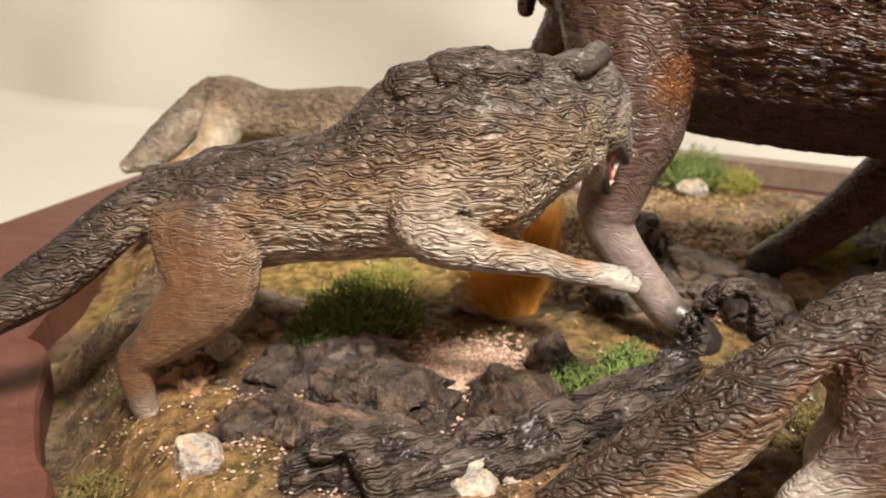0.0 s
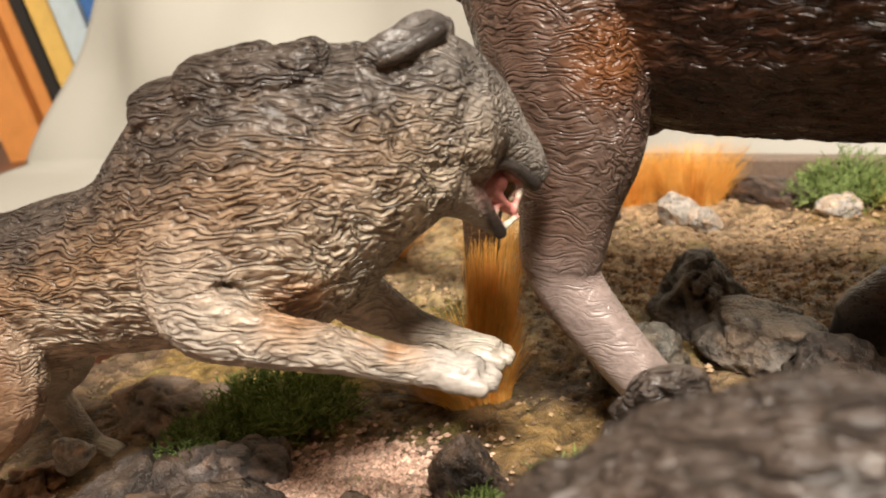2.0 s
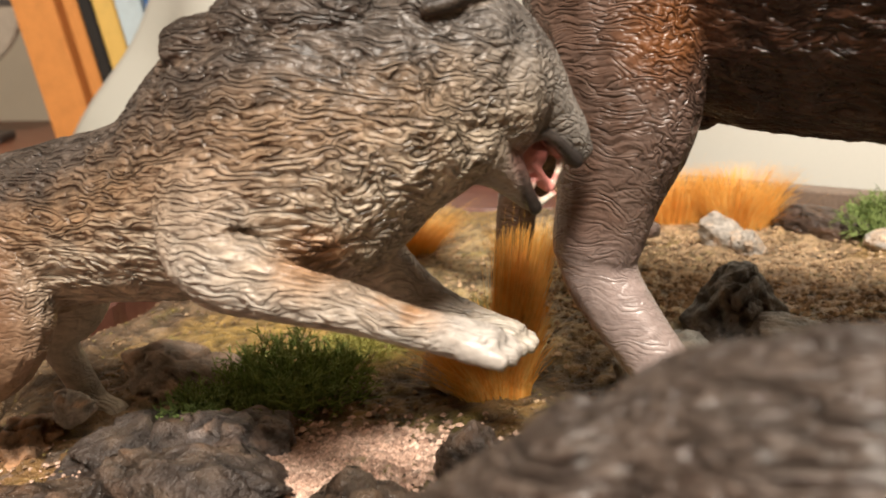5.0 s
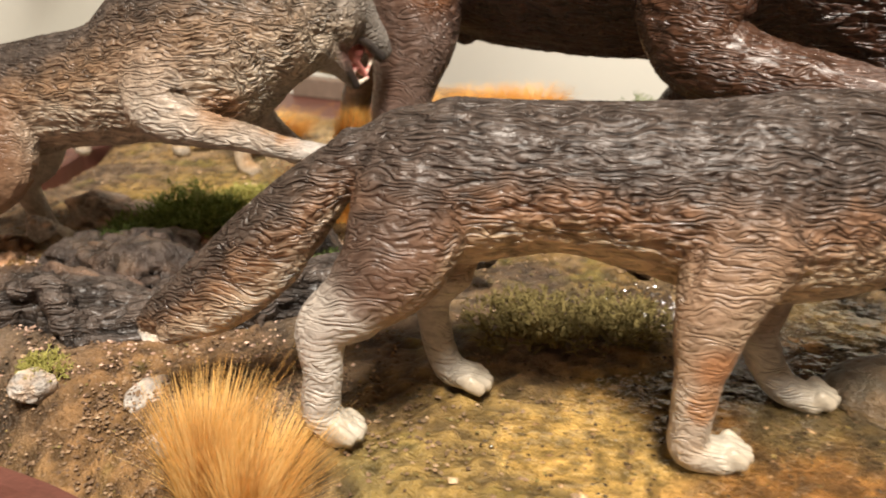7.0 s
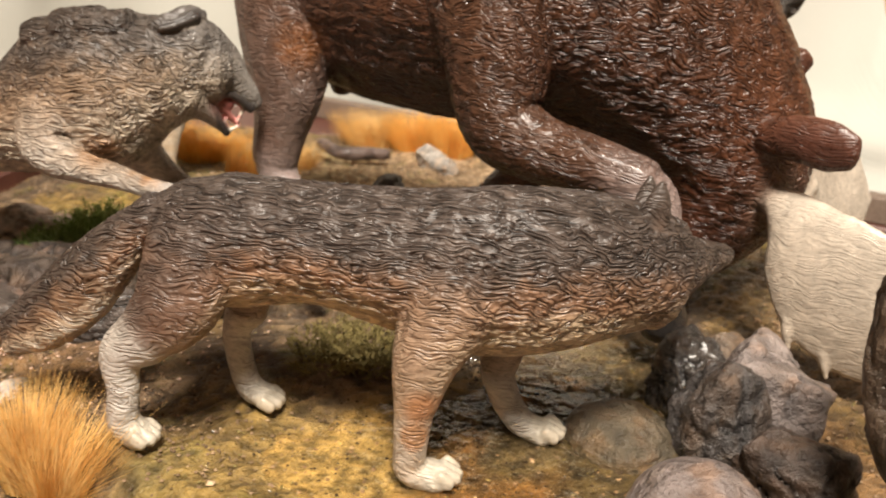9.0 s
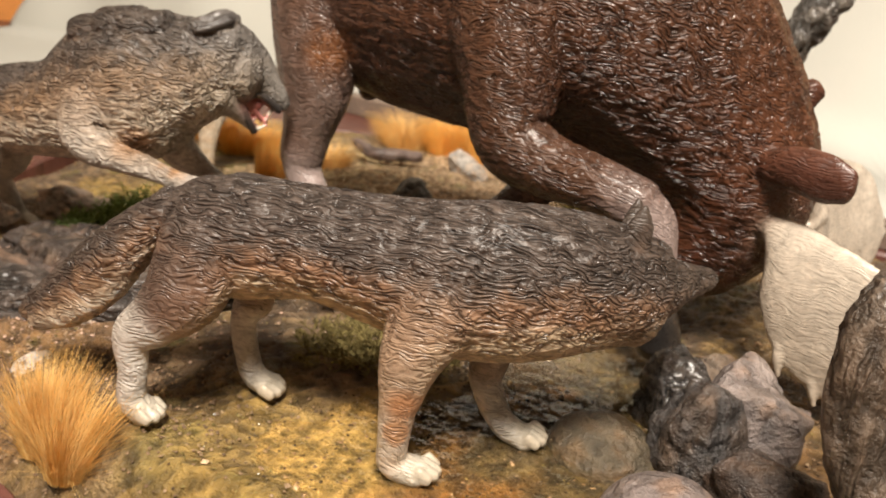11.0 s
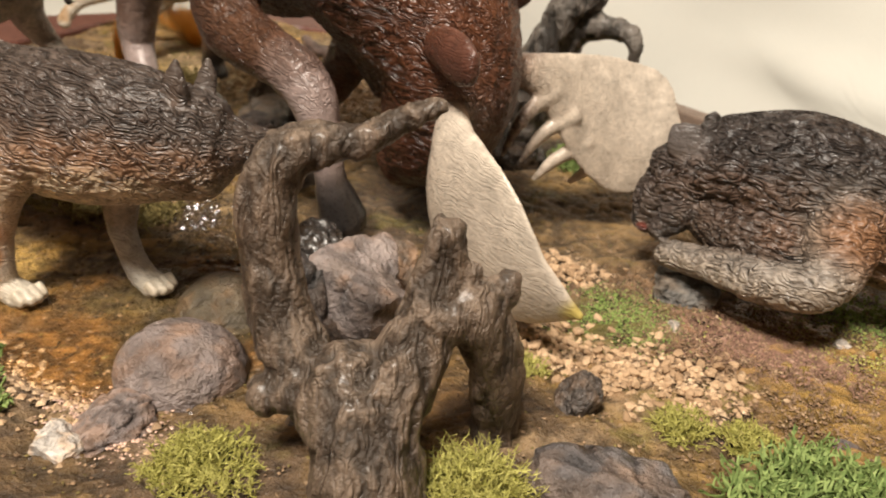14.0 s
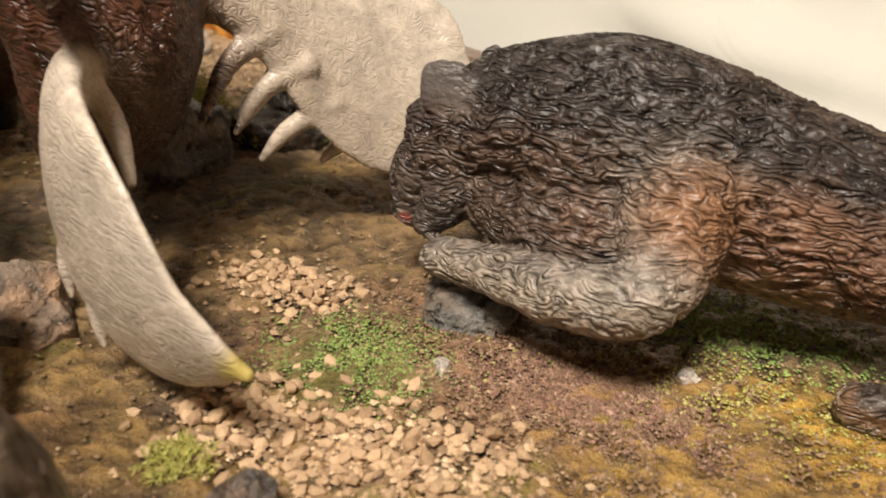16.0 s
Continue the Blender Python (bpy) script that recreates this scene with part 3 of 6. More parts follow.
# ---- the scenic ground ----
def inside(x, y):
    """Distance inwards from the uneven outline of the ground."""
    u, v = 0.94 * x - 0.342 * y, 0.342 * x + 0.94 * y
    cu, cv, hu, hv, r = 0.1275, 0.308, 0.3425, 0.193, 0.115
    qx, qy = np.abs(u - cu) - hu + r, np.abs(v - cv) - hv + r
    d = np.hypot(np.maximum(qx, 0), np.maximum(qy, 0)) + np.minimum(np.maximum(qx, qy), 0) - r
    p = np.stack([x, y, np.zeros_like(x)], 1)
    # the worn edge beside the front corner runs straighter
    left = (x + 0.110) * 0.93 + (y - 0.2265) * 0.37 + 0.05 * ease(0.245, 0.285, y)
    d = np.maximum(d, -left)
    return -d + 0.012 * (fbm(p * 30.0, 3, 71) - 0.5) + 0.075 * np.exp(-((u + 0.25) ** 2 + (v - 0.36) ** 2) / 0.0081)


def rim():
    """The raised frame of the board round the ground, with a softened lip."""
    mid = uv(0.124, 0.3115)
    n = 520
    prof = []
    for k in range(n):
        # along the outer rectangle, corner to corner
        side, f = divmod(4 * k / n, 1)
        c = [(-0.315, 0.020), (0.55, 0.020), (0.55, 0.527), (-0.315, 0.527)]
        p, q = c[int(side)], c[(int(side) + 1) % 4]
        o = uv(p[0] + (q[0] - p[0]) * f, p[1] + (q[1] - p[1]) * f)
        s = np.linspace(0.35, 0.985, 120)
        d = inside(mid.x + (o.x - mid.x) * s, mid.y + (o.y - mid.y) * s)
        out = np.nonzero(d < -0.0035)[0]
        e = 0.985
        if len(out) and out[0]:
            i = out[0]
            e = s[i - 1] + (s[i] - s[i - 1]) * (d[i - 1] + 0.0035) / (d[i - 1] - d[i])
        prof.append((mid + (o - mid) * float(e), o))
    verts, faces = [], []
    for i, o in prof:
        way = (o - i).normalized()
        rows = [(i, 0.011), (i, 0.0255), (i + way * 0.0012, 0.0272), (i + way * 0.0034, 0.0268), (i + way * 0.006, 0.0262),
                (o - way * 0.003, 0.0262), (o - way * 0.0008, 0.0252), (o, 0.023), (o, 0.0005)]
        for p, z in rows:
            verts.append((p.x, p.y, z))
    m = 9
    for k in range(n):
        for j in range(m - 1):
            a, b = k * m + j, ((k + 1) % n) * m + j
            faces.append((a, b, b + 1, a + 1))
    me = bpy.data.meshes.new("frame")
    me.from_pydata(verts, [], faces)
    return mesh_object("frame", me, M_BOARD, board, "raised reddish-brown frame with a worn lip")


def pool(x, y):
    """1 within the shallow pool, 0 on dry land."""
    p = np.stack([x, y, np.zeros_like(x)], 1)
    d = np.hypot((x - 0.162) / 0.058, (y - 0.148) / 0.036) + 0.5 * (fbm(p * 45.0, 3, 31) - 0.5)
    d2 = np.hypot((x - 0.180) / 0.036, (y - 0.197) / 0.036) + 0.5 * (fbm(p * 45.0, 3, 32) - 0.5)
    return ease(1.12, 0.82, np.minimum(d, d2))


# raised or sunk places: x, y, radius, height
SWELLS = [(-0.01, 0.19, 0.045, 0.004), (0.10, 0.20, 0.03, 0.003), (0.32, 0.19, 0.05, 0.002), (0.36, 0.30, 0.08, 0.004),
          (0.24, 0.31, 0.05, 0.005), (0.08, 0.30, 0.05, 0.004), (0.02, 0.15, 0.03, -0.004), (-0.08, 0.20, 0.03, -0.004), (0.14, 0.33, 0.06, 0.004)]


def height(x, y):
    x, y = np.atleast_1d(np.asarray(x, float)), np.atleast_1d(np.asarray(y, float))
    p = np.stack([x, y, np.zeros_like(x)], 1)
    z = 0.0335 + 0.007 * (fbm(p * 28.0, 4, 5) - 0.5)
    for sx, sy, r, h in SWELLS:
        z += h * np.exp(-((x - sx) ** 2 + (y - sy) ** 2) / (r * r))
    w = pool(x, y)
    z = z * (1 - w) + (0.0305 + 0.002 * (fbm(p * 60.0, 2, 9) - 0.5)) * w
    k = ease(0.0, 0.030, inside(x, y))
    return 0.0128 * (1 - k) + z * k


def ground_at(x, y, sink=0.0):
    return (x, y, float(height(x, y)[0]) - sink)


# patches of colour: x, y, radius, red, green, blue
PATCHES = [(-0.058, 0.245, 0.022, 0.44, 0.31, 0.20), (0.03, 0.35, 0.060, 0.44, 0.34, 0.17), (0.10, 0.37, 0.055, 0.44, 0.31, 0.20), (0.06, 0.43, 0.060, 0.46, 0.33, 0.20), (0.00, 0.40, 0.060, 0.44, 0.33, 0.17), (0.110, 0.163, 0.013, 0.27, 0.185, 0.15), (0.085, 0.125, 0.016, 0.20, 0.17, 0.06), (0.125, 0.120, 0.020, 0.34, 0.25, 0.075), (0.270, 0.135, 0.016, 0.46, 0.29, 0.09), (0.3305, 0.2598, 0.015, 0.62, 0.36, 0.055), (0.3574, 0.2661, 0.020, 0.60, 0.35, 0.06), (0.3676, 0.2591, 0.018, 0.58, 0.34, 0.055), (0.317, 0.249, 0.018, 0.27, 0.15, 0.10), (0.3334, 0.2456, 0.012, 0.25, 0.135, 0.095), (0.347, 0.2946, 0.022, 0.10, 0.10, 0.045), (0.359, 0.2515, 0.009, 0.07, 0.065, 0.04),
           (-0.092, 0.215, 0.034, 0.12, 0.078, 0.045), (-0.075, 0.24, 0.03, 0.17, 0.105, 0.05), (-0.012, 0.203, 0.052, 0.085, 0.066, 0.055), (0.03, 0.190, 0.030, 0.075, 0.058, 0.048), (-0.062, 0.205, 0.022, 0.22, 0.13, 0.055), (0.115, 0.138, 0.045, 0.40, 0.26, 0.075), (0.30, 0.255, 0.05, 0.30, 0.17, 0.10), (0.35, 0.235, 0.03, 0.38, 0.23, 0.06),
           (0.282, 0.238, 0.018, 0.13, 0.13, 0.035), (0.26, 0.29, 0.05, 0.22, 0.14, 0.06), (0.007, 0.228, 0.022, 0.46, 0.31, 0.23),
           (0.02, 0.145, 0.035, 0.32, 0.18, 0.075), (0.11, 0.190, 0.026, 0.15, 0.095, 0.07), (0.36, 0.31, 0.05, 0.14, 0.10, 0.055), (-0.06, 0.20, 0.04, 0.28, 0.16, 0.06),
           (0.24, 0.17, 0.03, 0.34, 0.19, 0.08), (-0.03, 0.30, 0.05, 0.32, 0.22, 0.06)]


def ground():
    nx, ny = 700, 540
    gx, gy = np.meshgrid(np.linspace(-0.30, 0.62, nx), np.linspace(-0.09, 0.60, ny), indexing="ij")
    x, y = gx.ravel(), gy.ravel()
    d = inside(x, y)
    keep = d > -0.0065
    z = height(x, y)
    p = np.stack([x, y, np.zeros_like(x)], 1)
    w = pool(x, y)
    grain = fbm(p * 420.0, 3, 21)
    z = z + (1 - w) * (0.0024 * (grain - 0.5) + 0.0024 * (fbm(p * 170.0, 3, 22) - 0.5)) * ease(0.0, 0.007, d)
    base = fbm(p * 40.0, 4, 12)
    ochre, brown, tan = np.array((0.27, 0.17, 0.06)), np.array((0.13, 0.085, 0.05)), np.array((0.34, 0.24, 0.14))
    a, b = ease(0.35, 0.6, base)[:, None], ease(0.5, 0.75, fbm(p * 70.0, 3, 14))[:, None]
    col = brown * (1 - a) + ochre * a
    col = col * (1 - b * 0.6) + tan * b * 0.6
    for px, py, r, *c in PATCHES:
        k = ease(1.2, 0.4, np.hypot(x - px, y - py) / r + 0.8 * (fbm(p * 90.0, 3, 16) - 0.5))[:, None] * 0.8
        col = col * (1 - k) + np.array(c) * k
    moss = ease(0.62, 0.74, fbm(p * 75.0, 5, 44))[:, None] * 0.6
    col = col * (1 - moss) + np.array((0.19, 0.165, 0.035)) * moss
    # soil colour lightened towards the back to offset the moose's shadow
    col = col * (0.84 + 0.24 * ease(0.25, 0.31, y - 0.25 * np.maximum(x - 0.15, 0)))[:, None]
    wet = w[:, None]
    amber = ease(0.40, 0.62, fbm(p * 42.0, 3, 18) + 0.22 * np.exp(-((x - 0.172) ** 2 + (y - 0.128) ** 2) / 0.0006))[:, None]
    bed = np.array((0.135, 0.095, 0.036)) * (1 - amber) + np.array((0.28, 0.140, 0.038)) * amber
    bed = bed * np.clip(0.35 + 1.3 * fbm(p * 130.0, 3, 19), 0.5, 1.4)[:, None] * 0.72
    mustard = ease(0.155, 0.115, x + 0.03 * (fbm(p * 60.0, 3, 27) - 0.5))[:, None]
    bed = bed * (1 - mustard) + np.array((0.37, 0.255, 0.085)) * mustard
    col = col * (1 - wet) + bed * wet
    idx = -np.ones(len(x), int)
    idx[keep] = np.arange(keep.sum())
    grid = idx.reshape(nx, ny)
    q = np.stack([grid[:-1, :-1], grid[1:, :-1], grid[1:, 1:], grid[:-1, 1:]], -1).reshape(-1, 4)
    q = q[(q >= 0).all(1)]
    me = bpy.data.meshes.new("ground")
    co = np.stack([x, y, z], 1)[keep]
    me.from_pydata(co.tolist(), [], q.tolist())
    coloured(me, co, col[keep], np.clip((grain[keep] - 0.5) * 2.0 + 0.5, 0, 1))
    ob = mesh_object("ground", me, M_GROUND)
    return tagged(ob, "uneven scenic ground of ochre soil, grit and moss", "ground", "", "structure")


ground()
rim()


def water():
    """A thin clear amber film in the hollow."""
    m, t, b = nodes_of("amber_resin_water")
    b.inputs["Base Color"].default_value = (0.92, 0.80, 0.60, 1)
    b.inputs["Roughness"].default_value = 0.03
    b.inputs["Transmission Weight"].default_value = 1.0
    b.inputs["IOR"].default_value = 1.45
    n = noise_node(t, 150.0, 3, 0.5)
    bump_node(t, b, n.outputs[0], 0.8, 0.0020)
    nx, ny = 150, 140
    gx, gy = np.meshgrid(np.linspace(0.085, 0.25, nx), np.linspace(0.095, 0.25, ny), indexing="ij")
    keep = (pool(gx.ravel(), gy.ravel()) > 0.35).reshape(nx, ny)
    ids, verts, faces = -np.ones((nx, ny), int), [], []
    for i in range(nx):
        for k in range(ny):
            if keep[i, k]:
                ids[i, k] = len(verts)
                verts.append((gx[i, k], gy[i, k], 0.0336))
    for i in range(nx - 1):
        for k in range(ny - 1):
            f = (ids[i, k], ids[i + 1, k], ids[i + 1, k + 1], ids[i, k + 1])
            if min(f) >= 0:
                faces.append(f)
    me = bpy.data.meshes.new("pool_water")
    me.from_pydata(verts, [], faces)
    for f in me.polygons:
        f.use_smooth = True
    ob = mesh_object("water", me, m)
    ob.visible_shadow = False
    return tagged(ob, "shallow glossy amber pool of clear resin on the ground", "water", "", "structure")


water()

# ---- the cast figures ----
DARK, GREY, RUSTY, TAN, CREAM, WHITE = (0.070, 0.053, 0.043), (0.17, 0.145, 0.12), (0.20, 0.108, 0.055), (0.36, 0.23, 0.12), (0.56, 0.44, 0.29), (0.60, 0.54, 0.45)
SIDE = (0.0, 1.0, 0.0)
PALE = (0.53, 0.48, 0.39)

# standing wolf with a lowered head
hide2 = ((0.082, 0.063, 0.053), (0.265, 0.150, 0.088), (0.66, 0.53, 0.36))
SHANK = ((0.45, 0.41, 0.36), (0.53, 0.49, 0.44), (0.58, 0.55, 0.49))
HAUNCH = ((0.105, 0.070, 0.053), (0.165, 0.098, 0.066), (0.33, 0.23, 0.155))
chains = [
    ([(0.0735, 0.143, 0.0885, 0.006, 0.007), (0.080, 0.1445, 0.0872, 0.0115, 0.0125), (0.091, 0.1455, 0.0850, 0.0135, 0.0165), (0.112, 0.1465, 0.0866, 0.0130, 0.0145),
      (0.130, 0.1475, 0.0853, 0.0140, 0.0165), (0.148, 0.149, 0.0833, 0.0152, 0.0198), (0.164, 0.152, 0.0843, 0.0145, 0.0200), (0.178, 0.157, 0.0850, 0.0125, 0.0178),
      (0.189, 0.163, 0.0838, 0.0110, 0.0148)], SIDE, hide2, 1.0),
    ([(0.187, 0.161, 0.0845, 0.0105, 0.0135), (0.195, 0.1665, 0.0848, 0.0082, 0.0092), (0.2015, 0.1715, 0.0855, 0.0048, 0.0050), (0.2065, 0.1755, 0.0856, 0.0030, 0.0030)],
     (-0.6, 0.8, 0), (DARK, (0.11, 0.085, 0.07), (0.24, 0.19, 0.15)), 0.75),
    ([(0.186, 0.158, 0.079, 0.0070, 0.0095), (0.192, 0.161, 0.0745, 0.0040, 0.0045)], SIDE, (RUSTY, (0.26, 0.16, 0.09), (0.3, 0.21, 0.14)), 1.0),
    ([(0.1885, 0.1568, 0.0960, 0.0038, 0.0022), (0.1893, 0.1565, 0.1020, 0.0032, 0.0017), (0.1895, 0.1568, 0.1066, 0.0009, 0.0008)], (1.0, 0.3, 0), (DARK, (0.13, 0.10, 0.085), DARK), 0.1),
    ([(0.1870, 0.1680, 0.0960, 0.0034, 0.0020), (0.1872, 0.1690, 0.1010, 0.0026, 0.0016), (0.1872, 0.1694, 0.1045, 0.0009, 0.0008)], (1.0, 0.3, 0), (DARK,) * 3, 0.1),
    ([(0.083, 0.144, 0.0915, 0.0050, 0.0054), (0.0705, 0.1420, 0.0870, 0.0054, 0.0056), (0.0570, 0.1405, 0.0735, 0.0070, 0.0084), (0.041, 0.1425, 0.0595, 0.0066, 0.0076), (0.030, 0.143, 0.0530, 0.0046, 0.0050), (0.024, 0.144, 0.050, 0.0020, 0.0024)],
     SIDE, ((0.085, 0.063, 0.050), (0.25, 0.150, 0.088), (0.58, 0.48, 0.36)), 0.9),
    ([(0.0630, 0.1395, 0.0735, 0.0034, 0.0034), (0.0570, 0.1390, 0.0665, 0.0042, 0.0044), (0.0450, 0.1395, 0.0570, 0.0046, 0.0046), (0.0320, 0.1405, 0.0505, 0.0034, 0.0032)], SIDE, ((0.24, 0.15, 0.09), (0.46, 0.36, 0.25), (0.60, 0.53, 0.42)), 0.6),
    ([(0.087, 0.138, 0.084, 0.0085, 0.0125), (0.083, 0.134, 0.072, 0.0074, 0.0105), (0.0770, 0.1325, 0.0650, 0.0052, 0.0080)], SIDE, HAUNCH, 0.4),
    ([(0.0750, 0.132, 0.0630, 0.0048, 0.0074), (0.0690, 0.1315, 0.0575, 0.0040, 0.0056), (0.0688, 0.1315, 0.0480, 0.0034, 0.0040), (0.0682, 0.1315, 0.0395, 0.0038, 0.0042), (0.0720, 0.1315, 0.0360, 0.0046, 0.0034)], SIDE, SHANK, 0.35),
    ([(0.092, 0.156, 0.080, 0.0070, 0.0100), (0.0895, 0.158, 0.064, 0.0048, 0.0060)], SIDE, HAUNCH, 0.4),
    ([(0.0895, 0.158, 0.062, 0.0046, 0.0056), (0.0855, 0.159, 0.0545, 0.0034, 0.0040), (0.0868, 0.1585, 0.0450, 0.0032, 0.0036), (0.0895, 0.158, 0.0385, 0.0036, 0.0036), (0.0940, 0.157, 0.0372, 0.0042, 0.0030)], SIDE, SHANK, 0.35),
    ([(0.148, 0.140, 0.080, 0.0090, 0.0120), (0.1428, 0.1365, 0.0660, 0.0062, 0.0078), (0.1408, 0.1355, 0.0530, 0.0042, 0.0048)], SIDE, ((0.24, 0.15, 0.10), (0.40, 0.28, 0.19), (0.46, 0.34, 0.24)), 0.25),
    ([(0.1408, 0.1355, 0.0520, 0.0042, 0.0046), (0.1402, 0.1357, 0.0430, 0.0037, 0.0040), (0.1405, 0.1362, 0.0370, 0.0042, 0.0038), (0.1465, 0.1370, 0.0355, 0.0050, 0.0032)], SIDE, ((0.46, 0.34, 0.24), (0.50, 0.42, 0.34), (0.56, 0.51, 0.44)), 0.3),
    ([(0.158, 0.160, 0.076, 0.0080, 0.0100), (0.1565, 0.1635, 0.0610, 0.0052, 0.0064), (0.1555, 0.1642, 0.0520, 0.0042, 0.0048)], SIDE, (GREY, (0.22, 0.16, 0.12), (0.3, 0.24, 0.18)), 0.4),
    ([(0.1555, 0.1642, 0.0500, 0.0040, 0.0044), (0.1585, 0.1645, 0.0425, 0.0036, 0.0040), (0.1625, 0.1645, 0.0375, 0.0042, 0.0036), (0.1685, 0.1645, 0.0350, 0.0047, 0.0030)], SIDE, SHANK, 0.35),
]
for cx, cy in ((0.0755, 0.1315), (0.0978, 0.1568), (0.1508, 0.1375), (0.1724, 0.1645)):
    for off in (-0.0033, -0.0011, 0.0011, 0.0033):
        chains.append(([(cx - 0.003, cy + off * 1.12, 0.0372, 0.0013, 0.0020), (cx + 0.0012 - abs(off) * 0.55, cy + off * 1.05, 0.0358, 0.0013, 0.0017)], SIDE, (CREAM, CREAM, CREAM), 0.0))
sculpt("wolf_figure", chains, 0.00052, (0.998, 0.06), M_WOLF, "standing wolf figure, dark back, rusty flanks, pale legs", "figurine", 0.0005, 800.0, 1, bands=(-0.22, 0.38, 0.28, 0.74),
       spots=[((0.1440, 0.1310, 0.0560), 0.0065, (0.40, 0.20, 0.10)), ((0.1425, 0.1310, 0.0480), 0.0050, (0.42, 0.23, 0.12)), ((0.074, 0.1315, 0.0355), 0.009, PALE), ((0.095, 0.157, 0.036), 0.009, PALE), ((0.147, 0.137, 0.0352), 0.010, PALE), ((0.169, 0.1645, 0.0355), 0.010, PALE)])

